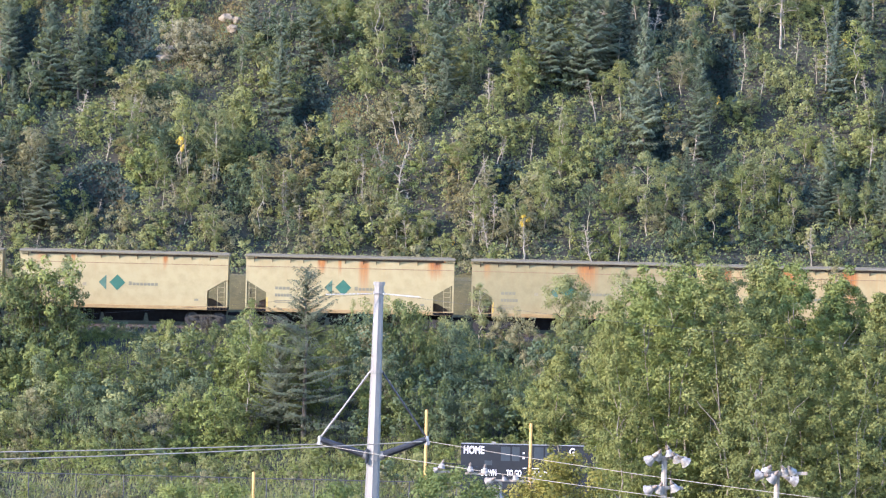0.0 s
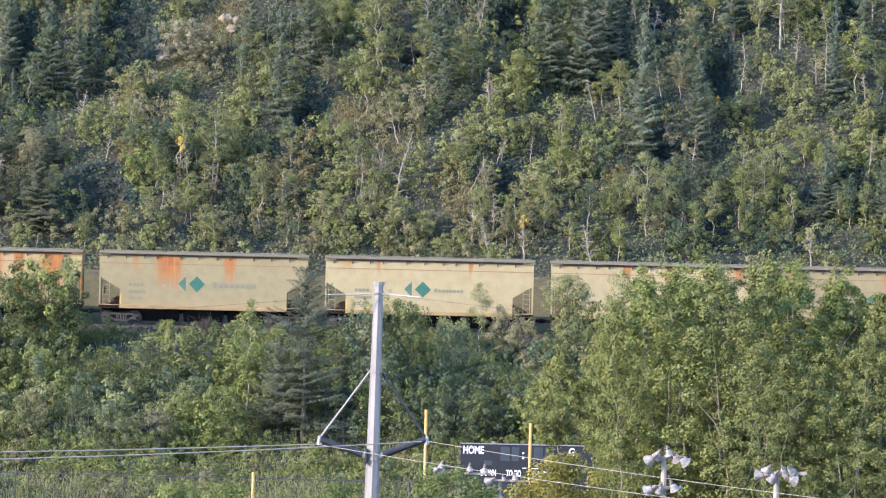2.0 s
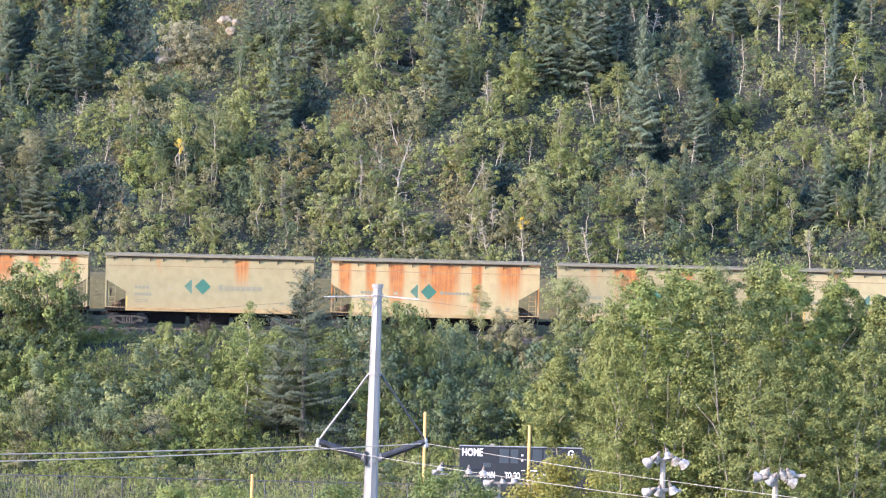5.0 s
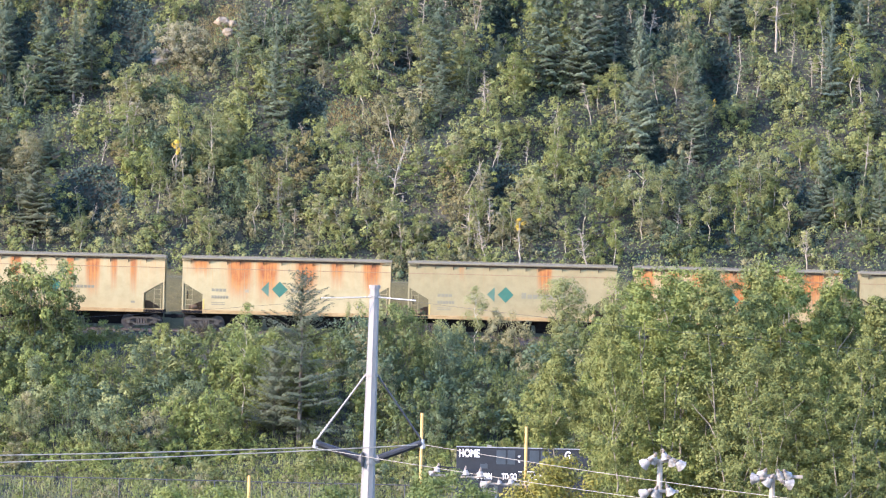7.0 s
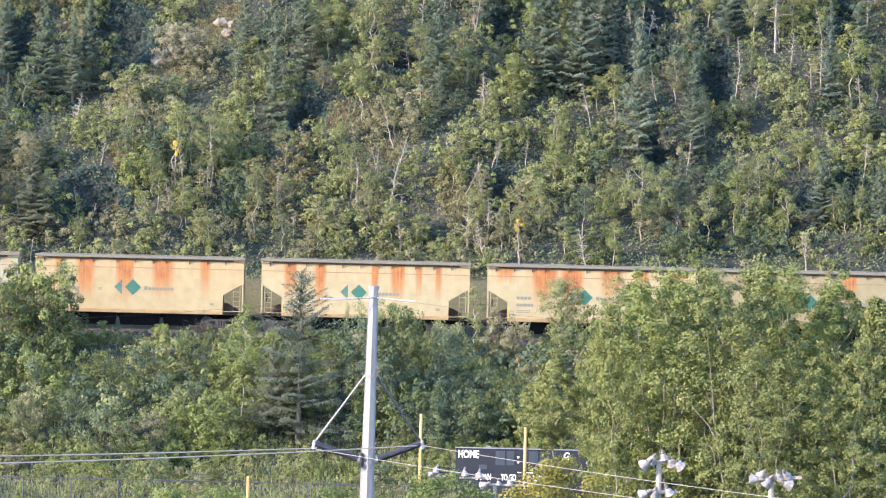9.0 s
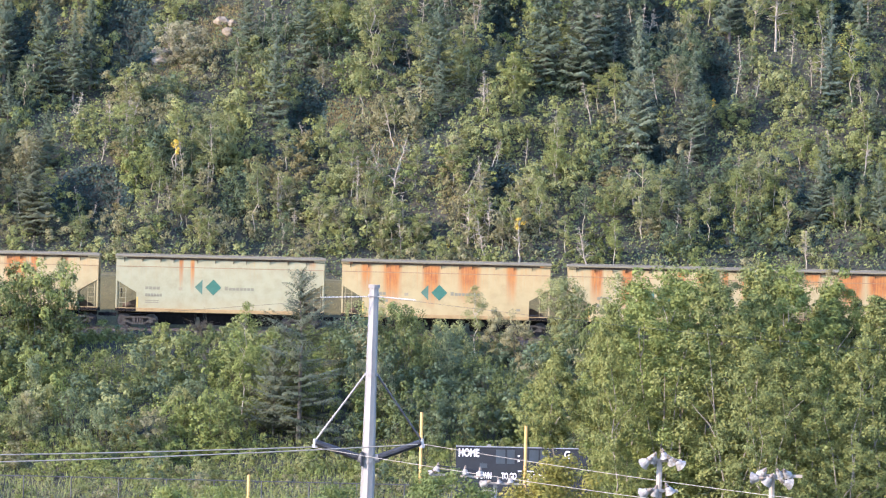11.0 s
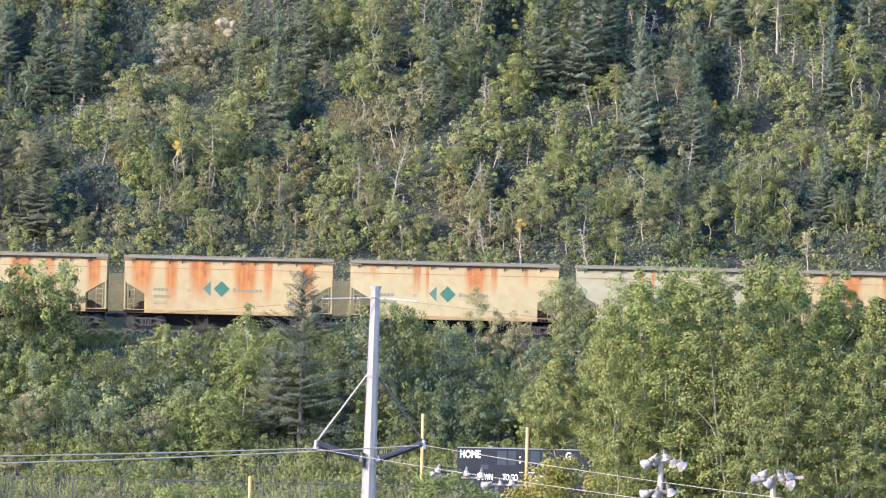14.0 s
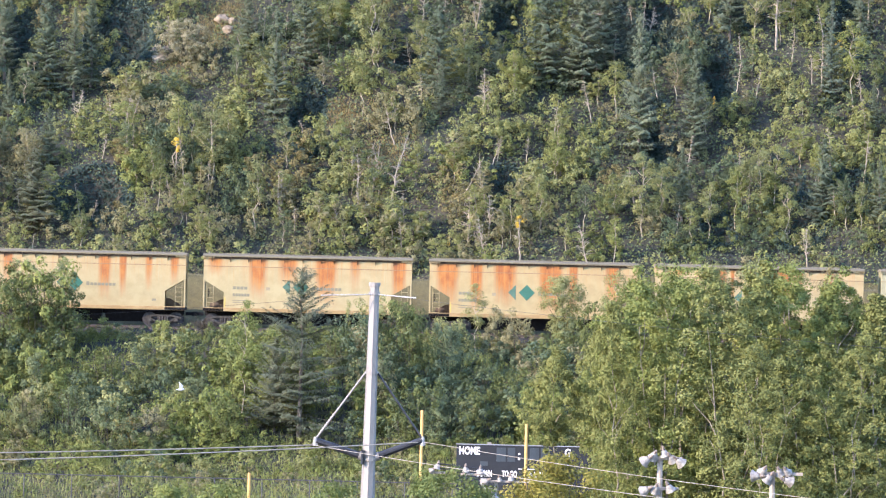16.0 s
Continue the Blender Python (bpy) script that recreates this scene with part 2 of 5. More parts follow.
def spruce(h, r, density=1.0, bare=0.06, ragged=0.25, spray=1.0, lift=0.0, curl=0.2, taper=0.82):
    """Trunk and boughs of a spruce: boughs set in a spiral, each a flat fan of needle sprays that droops and turns up at its tip."""
    wood = Wood()
    wood.limb(bent((0, 0, -0.3), (rng.normal() * 0.01 * h, 0, h), 6, 0.004), 0.016 * h, 0.004, 6)
    cs, ns, al, ls, ws = [], [], [], [], []
    count = int(21 * h * density)
    for i in range(count):
        f = bare + (0.985 - bare) * ((i + rng.random()) / count) ** 0.92
        z, ang = f * h, i * 2.39996 + rng.normal() * 0.35
        reach = r * ((1 - f) ** taper) * (0.72 + 0.28 * min(1, f * 7)) + 0.06
        length = reach * min(1.3, max(0.35, 1 + rng.normal() * ragged))
        out = np.array([math.cos(ang), math.sin(ang), 0])
        across = np.array([-out[1], out[0], 0])
        slope = -0.32 + 0.85 * f + lift + rng.normal() * 0.13
        n = max(3, int(length / (0.12 * spray)))
        s = np.linspace(0.12, 1, n)
        c = out * (length * s)[:, None]
        c[:, 2] = z + length * (slope * s + curl * s * s)
        half = length * 0.42 * np.clip(s * (1.12 - s), 0, 1) ** 0.7 + 0.05
        for k in (-1.0, -0.6, -0.2, 0.2, 0.6, 1.0):
            side = half * k * rng.uniform(0.75, 1.2, n)
            cc = c + across * side[:, None] - out * (np.abs(side) * 0.25)[:, None] + rng.normal(size=(n, 3)) * 0.025
            cc[:, 2] -= np.abs(side) * 0.3
            cs.append(cc)
            ns.append(unit(np.array([0, 0, 0.85]) + out * 0.45 + across * 0.3 * k + rng.normal(size=(n, 3)) * 0.2))
            al.append(np.tile(out + across * k * 0.9 + np.array([0, 0, slope]), (n, 1)))
            ls.append(spray * rng.uniform(0.15, 0.26, n))
            ws.append(spray * rng.uniform(0.065, 0.105, n))
        if length > 0.5:
            wood.limb([(0, 0, z), c[n // 2], c[-1]], 0.012, 0.004, 3)
    top = np.array([[0, 0, h * q] for q in np.linspace(0.9, 1.01, 8)])
    cs.append(top), ns.append(unit(rng.normal(size=(8, 3)) * [1, 1, 0.1])), al.append(np.tile([0, 0, 1.0], (8, 1)))
    ls.append(np.full(8, 0.25)), ws.append(np.full(8, 0.07))
    return wood, leaf_corners(np.concatenate(cs), np.concatenate(ns), np.concatenate(ls), np.concatenate(ws), np.concatenate(al))


def broadleaf(h, r, clumps=70, per=22, leaf=0.17, base=0.3, stems=1, tight=0.26, peak=0.45, limb_r=0.011, upright=0.5, bark_h=1.0, limbs=0.4, corners=3, fine=False, flutter=0.34, point=0.55):
    """Trunk, limbs and leaves of a tree or bush: leaves in clumps along the limbs."""
    wood = Wood()
    tops = []
    for i in range(stems):
        a = i * 6.283 / stems + rng.uniform(0, 1)
        lean = 0.0 if stems == 1 else r * rng.uniform(0.25, 0.6)
        end = (math.cos(a) * lean + rng.normal() * 0.03 * h, math.sin(a) * lean + rng.normal() * 0.03 * h, h * bark_h * (1 if stems == 1 else rng.uniform(0.75, 0.97)))
        start = (math.cos(a) * 0.05 * r, math.sin(a) * 0.05 * r, -0.25)
        p = bent(start, end, 7, 0.018)
        wood.limb(p, limb_r * h * (1.0 if stems == 1 else 0.7), 0.008, 6)
        tops.append(p)
    cs, ns = [], []
    if not fine:
        clumps, per = max(6, int(clumps * 0.62)), int(per * 1.6)
    for k in range(clumps):
        p = tops[k % stems]
        f = base + (1 - base) * (k + rng.random()) / clumps
        axis = np.array([np.interp(f * p[-1][2], p[:, 2], p[:, i]) for i in range(2)])
        g = (f - base) / (1 - base)
        bulge = (g / peak) ** 0.6 if g < peak else ((1 - g) / (1 - peak)) ** point
        reach = r * max(0.12, bulge) * rng.uniform(0.45, 1.12)
        ang = rng.uniform(0, 6.283)
        c = np.array([axis[0] + math.cos(ang) * reach, axis[1] + math.sin(ang) * reach, f * h + rng.normal() * 0.02 * h])
        if rng.random() < limbs:
            root = np.array([axis[0], axis[1], max(0.05 * h, c[2] - upright * reach - 0.08 * h)])
            wood.limb(bent(root, c, 4, 0.05, 0.05 * reach), 0.012 + 0.0022 * h, 0.005, 3)
        n = max(4, int(per * rng.uniform(0.5, 1.5)))
        spread = tight * rng.uniform(0.6, 1.3)
        way = unit(rng.normal(size=(n, 3)) + [0, 0, 0.25])
        off = way * (spread * 1.75 * rng.uniform(0.35, 1.0, n) ** 0.6)[:, None] * [1, 1, 0.85] + rng.normal(size=(n, 3)) * 0.15 * spread
        cs.append(c + off)
        ns.append(unit(way * 0.95 + np.array([math.cos(ang) * 0.35, math.sin(ang) * 0.35, 0.35]) + rng.normal(size=(n, 3)) * flutter))
    c, n = np.concatenate(cs), np.concatenate(ns)
    c[:, 2] = np.maximum(c[:, 2], 0.05)
    size = leaf * rng.uniform(0.5, 1.2, len(c))
    return wood, leaf_corners(c, n, size, size * 0.8, None, corners)


def bare_tree(h, spread, twigs=16, lean=0.0):
    """A dead tree: bleached trunk, forked bare limbs and twigs."""
    wood = Wood()
    p = bent((0, 0, -0.3), (lean * h, 0, h), 8, 0.012)
    wood.limb(p, 0.016 * h + 0.02, 0.012, 6)
    for i in range(twigs):
        f = rng.uniform(0.3, 0.97)
        root = np.array([np.interp(f * h, p[:, 2], p[:, k]) for k in range(3)])
        a = rng.uniform(0, 6.28)
        length = spread * (1.15 - f) * rng.uniform(0.5, 1.2)
        end = root + length * np.array([math.cos(a), math.sin(a), rng.uniform(-0.1, 0.8)])
        limb = bent(root, end, 5, 0.06, 0.1 * length)
        wood.limb(limb, 0.022 + 0.003 * h, 0.01, 3)
        for _ in range(2):
            q = limb[rng.integers(1, 4)]
            wood.limb(bent(q, q + rng.normal(size=3) * 0.35 * length, 2, 0.06), 0.014, 0.006, 3)
    return wood


def field(x, y, scale, seed):
    return noise.noise(Vector((x * scale + seed * 13.7, y * scale * 1.3, seed * 3.1)))


BARE = np.array(((-4.4, 443.8), (-7.4, 447.2), (-5.4, 441.9), (-17.0, 456.4), (-20.6, 453.6), (-16.2, 458.6)))  # dry patches
TALL = []  # x, y and reach of the conifers; nothing grows through them or close in front


def open_ground(x, y):
    if any(((x - a) / w) ** 2 + ((y - b) / d) ** 2 < 1 for a, b, w, d in HOLLOWS):
        return False
    return not any(abs(x - a) < r and -3.5 * r < y - b < 1 for a, b, r in TALL)


class Kind:
    """Variants of one plant; every plant set shares the meshes of its variant."""

    def __init__(self, name, variants, label, category, group, leaf, bark):
        self.name, self.label, self.category, self.group, self.leaf = name, label, category, group, leaf
        self.forms, self.usual = [], len(variants)
        for h, (wood, corners) in variants:
            self.forms.append((h, wood.mesh(name + "_trunk", BARK[bark]), leaf_mesh(name + "_crown", corners, LEAF[leaf])))

    def set(self, x, y, height, leaf=None, wide=1.0, label="", form=None, turn=None, lean=(0, 0)):
        h, trunk, crown = self.forms[rng.integers(min(len(self.forms), self.usual)) if form is None else form]
        root = new(self.name)
        height += float(dip(x, y))
        s = height / h
        if self.name == "spruce_tree" and y > 426:
            TALL.append((x, y, 0.16 * height))
        root.matrix_basis = pose(x, y, foot(x, y) - 0.05, lean[0], lean[1], rng.uniform(0, 360) if turn is None else turn) @ Matrix.Diagonal((s * wide, s * wide, s, 1))
        for part_name, me in (("trunk", trunk), ("crown", crown)):
            ob = new(part_name, me)
            ob.parent = root
            if part_name == "crown" and leaf and leaf != self.leaf:
                ob.material_slots[0].link, ob.material_slots[0].material = "OBJECT", LEAF[leaf]
        return tagged(root, label or self.label, self.category, self.group)


SPRUCE = Kind("spruce_tree", [(h, spruce(h, r, d, b, g)) for h, r, d, b, g in (
    (8, 1.5, 1.0, 0.03, 0.16), (8, 1.8, 0.9, 0.03, 0.2), (9, 1.5, 0.9, 0.04, 0.22), (7, 1.6, 1.0, 0.02, 0.16), (9, 1.35, 0.85, 0.06, 0.26), (9, 1.5, 1.0, 0.12, 0.24))],
    "dark green spruce with drooping boughs on the slope", "spruce", "spruces on the slope", "spruce", "conifer")
BANK_SPRUCE = Kind("spruce_tree", [(10.7, spruce(10.7, 3.7, 0.6, 0.03, 0.33, 0.85, 0.16, 0.06, 0.62)), (5.9, spruce(5.9, 2.1, 1.0, 0.03, 0.25, 0.8, 0.3))],
    "tall spruce with spreading boughs below the railway", "spruce", "spruces on the slope", "fir", "conifer")
ASPEN = Kind("aspen_tree", [(6, broadleaf(6, r, c, 66, 0.1, b, 1, 0.225, pk, 0.008, limbs=0.3)) for r, c, b, pk in (
    (1.15, 60, 0.35, 0.5), (0.95, 48, 0.4, 0.55), (1.3, 70, 0.28, 0.4), (0.8, 36, 0.45, 0.6))],
    "slender aspen with pale trunk and turning leaves", "aspen", "aspens on the slope", "lime", "pale")
BUSH = Kind("bush", [(3, broadleaf(3, r, c, 42, 0.12, 0.05, 5, 0.19, 0.45, 0.009, limbs=0.2)) for r, c in (
    (1.5, 75), (1.2, 60), (1.8, 90), (1.0, 50))], "leafy green bush on the bank", "bush", "bushes on the bank", "green", "brown")
POPLAR = Kind("poplar_tree", [(15, broadleaf(15, r, int(c * 1.5), 105, 0.14, 0.04, s, 0.235, pk, 0.0065, 0.6, limbs=0.025, fine=True, flutter=0.62, point=0.8)) for r, c, s, pk in (
    (3.4, 210, 2, 0.5), (3.0, 200, 1, 0.45), (3.7, 230, 3, 0.55), (2.8, 190, 1, 0.5))]
    + [(15, broadleaf(15, 3.0, 210, 105, 0.14, 0.57, 1, 0.235, 0.4, 0.0065, 0.6, limbs=0.025, fine=True, flutter=0.62, point=0.8))],
    "tall leafy poplar with pale trunk in a dense grove", "poplar", "poplars of the grove", "poplar", "grey")
YOUNG = Kind("young_tree", [(6.5, broadleaf(6.5, r, 150, 90, 0.13, 0.12, 3, 0.24, 0.8, 0.010, 0.6, limbs=0.1, fine=True)) for r in (1.9, 1.45)],
    "leafy young tree beside the playing field", "tree", "young trees by the field", "fresh", "brown")
DEAD = [bare_tree(5, 1.6, 22).mesh("dead_tree", BARK["dead"]), bare_tree(4, 1.1, 12, 0.22).mesh("dead_tree", BARK["dead"]),
        bare_tree(4, 1.4, 26).mesh("dead_tree", BARK["dead"])]

saved = rng.bit_generator.state
wood, crown = broadleaf(6, 0.8, 14, 46, 0.125, 0.72, 1, 0.2, 0.5, 0.008, limbs=0.3)
ASPEN.forms.append((6, wood.mesh("aspen_tree_trunk", BARK["pale"]), leaf_mesh("aspen_tree_crown", crown, LEAF["lime"])))
rng.bit_generator.state = saved
HIGH = len(ASPEN.forms) - 1

# the spruce at (-33.4, 434.8) stands out of view, added to shade the slope
for x, y, h in ((-31.5, 450.7, 8.0), (-28.5, 450.2, 7.6), (-26.5, 449.8, 6.6), (-25.4, 451.4, 7.4), (-30.9, 447.0, 3.6), (-27.7, 441.8, 4.1), (-28.2, 435.4, 5.6), (-12.1, 447.1, 8.1), (-10.2, 452.6, 8.1), (-0.6, 448.6, 9.0), (7.0, 450.6, 8.4), (9.6, 450.1, 9.4), (11.2, 452.8, 7.7), (13.5, 444.2, 10.1), (17.4, 444.9, 7.9), (1.5, 448.7, 2.7), (3.6, 450.5, 3.3), (26.2, 438.3, 5.6), (16.4, 437.7, 5.4), (30.0, 436.5, 5.1), (29.6, 455.7, 6.9), (20.2, 454.8, 8.1), (30.1, 446.5, 4.0), (-30.8, 441.6, 3.3), (-31.7, 436.4, 6.4), (-33.4, 434.8, 8.6), (-14.4, 455.2, 4.6), (-0.4, 446.3, 4.2)):
    SPRUCE.set(x, y, h, form=5 if h in (6.6, 7.2) else 3 if h == 5.6 else None, leaf="fir" if h == 5.6 and x < 0 else None, wide=1.6 if h == 5.6 and x < 0 else 0.8 if h == 10.1 else 0.95 if h > 6.5 and not 6 < x < 12 else 1.15)
SPRUCE.set(27.2, 449.2, 7.2, "blue", label="blue-green spruce among bare birches on the slope")
BANK_SPRUCE.set(-8.8, 397.6, 10.9, form=0)
BANK_SPRUCE.set(-10.4, 398.5, 5.9, form=1, label="small spruce beside a taller one below the railway")
for x, y, h in ((-18.7, 440.4, 5.9), (-16.4, 440.5, 5.5), (-17.6, 442.1, 3.9), (-22.2, 442.5, 3.9), (-6.5, 440.2, 3.9), (-7.2, 442.4, 3.4), (-2.0, 440.9, 2.9), (-5.4, 440.8, 2.8), (0.5, 440.5, 3.1), (21.7, 439.0, 4.9), (20.1, 438.4, 3.9), (23.1, 439.6, 4.7), (22.2, 454.3, 4.9), (28.8, 448.7, 6.0), (17.2, 455.3, 2.0), (12.0, 447.0, 4.4), (10.8, 448.7, 2.6), (8.0, 442.9, 3.6), (13.8, 436.5, 5.5), (14.8, 437.6, 3.9), (11.9, 437.6, 3.5), (-3.5, 445.4, 2.8), (-5.9, 447.0, 3.6), (18.4, 446.7, 3.6), (25.2, 448.0, 2.8), (-17.0, 437.7, 2.0), (-5.0, 451.6, 6.2), (-8.6, 453.2, 4.4)):
    ASPEN.set(x, y, h, rng.choice(["lime", "olive", "olive", "green", "green"]), 1.3)
for x, y, h in ((-8.7, 435.8, 3.5), (-3.7, 435.4, 3.9), (-6.8, 435.3, 2.7), (-1.7, 435.5, 2.7), (-11.2, 439.0, 2.7), (-13.0, 436.7, 5.1), (6.8, 435.8, 3.9), (4.5, 435.1, 3.5), (3.6, 443.9, 2.2), (18.1, 436.1, 3.9), (24.0, 436.9, 3.5), (28.6, 436.5, 3.5), (9.6, 436.4, 3.5), (2.2, 435.6, 3.9)):
    ASPEN.set(x, y, h, rng.choice(["green", "green", "olive", "dark"]), 1.2, "young aspen with green leaves above the track")
for x, y, h, form in ((23.5, 454.0, 5.7, 0), (-4.0, 438.2, 4.4, 1), (-6.1, 440.0, 3.0, 2), (-18.7, 440.4, 2.9, 0), (-16.4, 439.6, 2.5, 0), (-11.5, 438.4, 3.1, 0), (-10.3, 437.1, 1.7, 2), (-6.0, 439.4, 3.0, 0), (26.6, 450.1, 4.0, 0), (1.7, 435.5, 3.7, 2), (16.8, 456.2, 2.8, 1), (30.3, 457.5, 4.1, 0), (-11.3, 438.2, 2.7, 2), (21.1, 439.2, 3.3, 0), (27.8, 438.6, 2.3, 1), (2.6, 446.4, 3.4, 2)):
    ob = tagged(new("dead_tree", DEAD[form]), "bleached dead tree with bare forked limbs", "dead tree", "dead trees on the slope")
    ob.matrix_basis = pose(x, y, foot(x, y), 0, 0, 20 * form) @ Matrix.Scale(h / (5, 4, 4)[form], 4)
for x, y, h in ((-18.9, 454.0, 3.0), (-18.0, 453.8, 2.7), (-19.8, 453.9, 2.7), (-18.5, 453.3, 1.8)):
    BUSH.set(x, y, h, "silver", 1.0, "silvery willow bush beside a bare outcrop")
for x, y, h, leaf in ((-24.9, 413.5, 5.2, "olive"), (-27.4, 413.0, 5.3, "olive"), (-26.2, 411.0, 5.6, "moss"), (-28.6, 410.5, 5.0, "moss"), (-24.6, 410.5, 4.2, "moss"), (-25.9, 412.6, 5.4, "fresh"), (-28.9, 412.5, 5.2, "moss"), (-23.9, 412.0, 3.8, "moss")):
    BUSH.set(x, y, h, leaf, 0.85, "tall dense willow bush beside the track")
for x, y, h in ((-25.7, 401.3, 3.3), (-1.4, 409.3, 2.2), (-2.3, 404.8, 5.1), (3.9, 412.7, 3.1), (2.8, 403.1, 3.1), (-15.5, 402.0, 2.0), (-4.7, 410.6, 2.9), (-6.8, 405.0, 3.6), (0.4, 405.4, 4.0), (5.2, 410.2, 3.3), (-14.6, 410.5, 2.6), (-21.4, 402.1, 3.6), (-19.1, 405.2, 2.9), (-23.1, 395.3, 3.2), (-13.3, 395.9, 3.2), (-16.8, 396.6, 2.8), (-3.4, 398.4, 3.2), (-1.3, 396.6, 3.9), (2.3, 396.9, 3.2), (4.4, 399.9, 3.6), (-4.5, 399.3, 2.5), (-7.6, 396.2, 1.8), (-25.9, 395.1, 2.5), (9.7, 408.0, 5.3)):
    BUSH.set(x, y, h, "grey" if (x, y) in ((3.9, 412.7), (5.2, 410.2)) else rng.choice(["moss", "moss", "dark"] if x > -8 else ["fresh", "moss", "moss", "dark", "olive"]), 0.85 if h < 4 else 0.6)
ASPEN.set(-18.7, 439.8, 3.5, "yellow", 0.7, "small aspen with bright yellow autumn leaves", HIGH)
BUSH.set(-19.6, 396.2, 1.7, "ochre", 0.7, "small bush with ochre yellow autumn leaves")
ASPEN.set(-12.6, 399.9, 7.6, "fresh", 0.85, "tall aspen with a thin white trunk below the railway")
YOUNG.set(8.0, 411.9, 5.6, "olive", 1.0, "pale-leaved young poplar in front of the track", 1)
ASPEN.set(2.4, 412.6, 4.6, "olive", 1.2, "pale-leaved sapling thicket in front of the track", 1)
ASPEN.set(11.2, 409.0, 7.0, "olive", 0.8, "pale-leaved slim poplar in front of the track", 0)
POPLAR.set(6.7, 352, 10.9, "poplar", 1.0, "slim leafy poplar at the edge of the grove", 4)
POPLAR.set(9.4, 360, 12.2, "poplar", 0.9, form=4)
POPLAR.set(10.0, 347, 13.8, "poplar", 0.75, form=1)
for x, y, h in ((11.2, 356, 14.9), (12.4, 350, 16.1), (14.7, 362, 15.8), (15.9, 346, 16.3), (18.6, 358, 15.9), (20.2, 350, 16.3), (22.8, 361, 14.8), (23.8, 348, 15.1), (26.2, 357, 15.2), (26.4, 342, 14.4), (13.6, 353, 15.5), (17.2, 351, 16.6), (21.6, 355, 15.5), (25.2, 353, 14.9), (21.6, 338, 12.6), (17.6, 337, 12.0)):
    POPLAR.set(x, y, h - 0.5, rng.choice(["poplar", "poplar", "poplar", "fresh"]), 1.12, form=int(rng.integers(4)))
for x, y, h, leaf, form in ((-10.0, 290, 5.5, "fresh", 1), (-4.8, 292, 5.6, "fresh", 1), (0.2, 288, 6.45, "fresh", 0), (5.3, 284, 7.4, "bright", 1), (4.5, 286, 6.5, "bright", 1), (-12.2, 295, 5.3, "fresh", 1), (2.0, 291, 5.7, "fresh", 1)):
    YOUNG.set(x, y, h, leaf, form=form)
# young trees and large bushes between the named ones
for _ in range(120):
    x, y = rng.uniform(-34, 34), rng.uniform(432.6, 460)
    a = field(x, y, 0.12, 6)
    if not open_ground(x, y) or any(((x - a) / 2.4) ** 2 + ((y - b) / 2.0) ** 2 < 1 for a, b in BARE):
        continue
    ASPEN.set(x, y, rng.uniform(1.9, 3.6), "lime" if a > 0.36 else "olive" if a > 0.12 else "green" if a > -0.2 else "dark" if a > -0.35 else "grey", 1.5, "young tree in the thicket on the hillside")
for _ in range(40):
    x, y = rng.uniform(-33, 12), rng.uniform(393, 412)
    if -23.5 < x < -13.5 and y > 405 or abs(x + 8.8) < 3.2 and y < 400:
        continue
    BUSH.set(x, y, rng.uniform(2.4, 4.0), rng.choice(["fresh", "moss", "dark", "olive", "grey", "moss"]), 0.9)
for _ in range(105):
    x, y = rng.uniform(-34, 34), rng.uniform(432.4, 461)
    form = int(rng.integers(3))
    ob = tagged(new("dead_tree", DEAD[form]), "small bleached dead tree among the shrubs", "dead tree", "dead trees on the slope")
    ob.matrix_basis = pose(x, y, foot(x, y), rng.uniform(-14, 14), rng.uniform(-14, 14), rng.uniform(0, 360)) @ Matrix.Scale(rng.uniform(1.6, 3.4) / (5, 4, 4)[form], 4)
for x, y, h in ((-20.4, 443.8, 0.9), (5.2, 433.6, 2.9), (0.4, 435.4, 0.8), (18.9, 448.6, 1.0), (27.9, 451.5, 2.6)):
    ASPEN.set(x, y, h, "yellow", 0.9, "small aspen with bright yellow autumn leaves", HIGH if h > 2 else None)
for x, y, h in ((17.6, 411, 6.6), (20.4, 411.5, 6.7), (22.4, 411, 6.5), (15.2, 410, 5.8), (25.5, 411, 6.0)):
    ASPEN.set(x, y, h, rng.choice(["olive", "brown"]), 1.2, "slender young tree with browning leaves beside the track")
ASPEN.set(-6.1, 413.2, 3.2, "olive", 0.6, "thin sapling with few pale leaves in front of the track", 3)
ob = tagged(new("bare_shrub", bare_tree(2.2, 2.6, 70).mesh("bare_shrub", BARK["brown"])), "low bare shrub with fine grey twigs in front of the track", "shrub")
ob.matrix_basis = pose(-15.6, 414.5, foot(-15.6, 414.5), 0, 0, 30) @ Matrix.Scale(0.62, 4)
BUSH.set(-18.0, 411.8, 2.6, "lime", 0.6, "bright yellow-green bush in front of the track")


# undergrowth: uncountable shrubs, one sheet of thicket for each look
def shrub_form(h, r, clumps, per, leaf, tight):
    wood, corners = broadleaf(h, r, clumps, per, leaf, 0.04, 4, tight, 0.5, 0.012, limbs=0.05)
    return corners


SMALL = [shrub_form(0.9, 0.7, 17, 21, 0.105, 0.13), shrub_form(1.1, 0.75, 19, 21, 0.105, 0.13), shrub_form(1.3, 0.8, 21, 22, 0.11, 0.135)]
LARGE = [shrub_form(2.0, 1.05, 32, 29, 0.12, 0.155), shrub_form(2.2, 0.95, 32, 29, 0.12, 0.155), shrub_form(1.8, 1.15, 32, 28, 0.12, 0.155)]


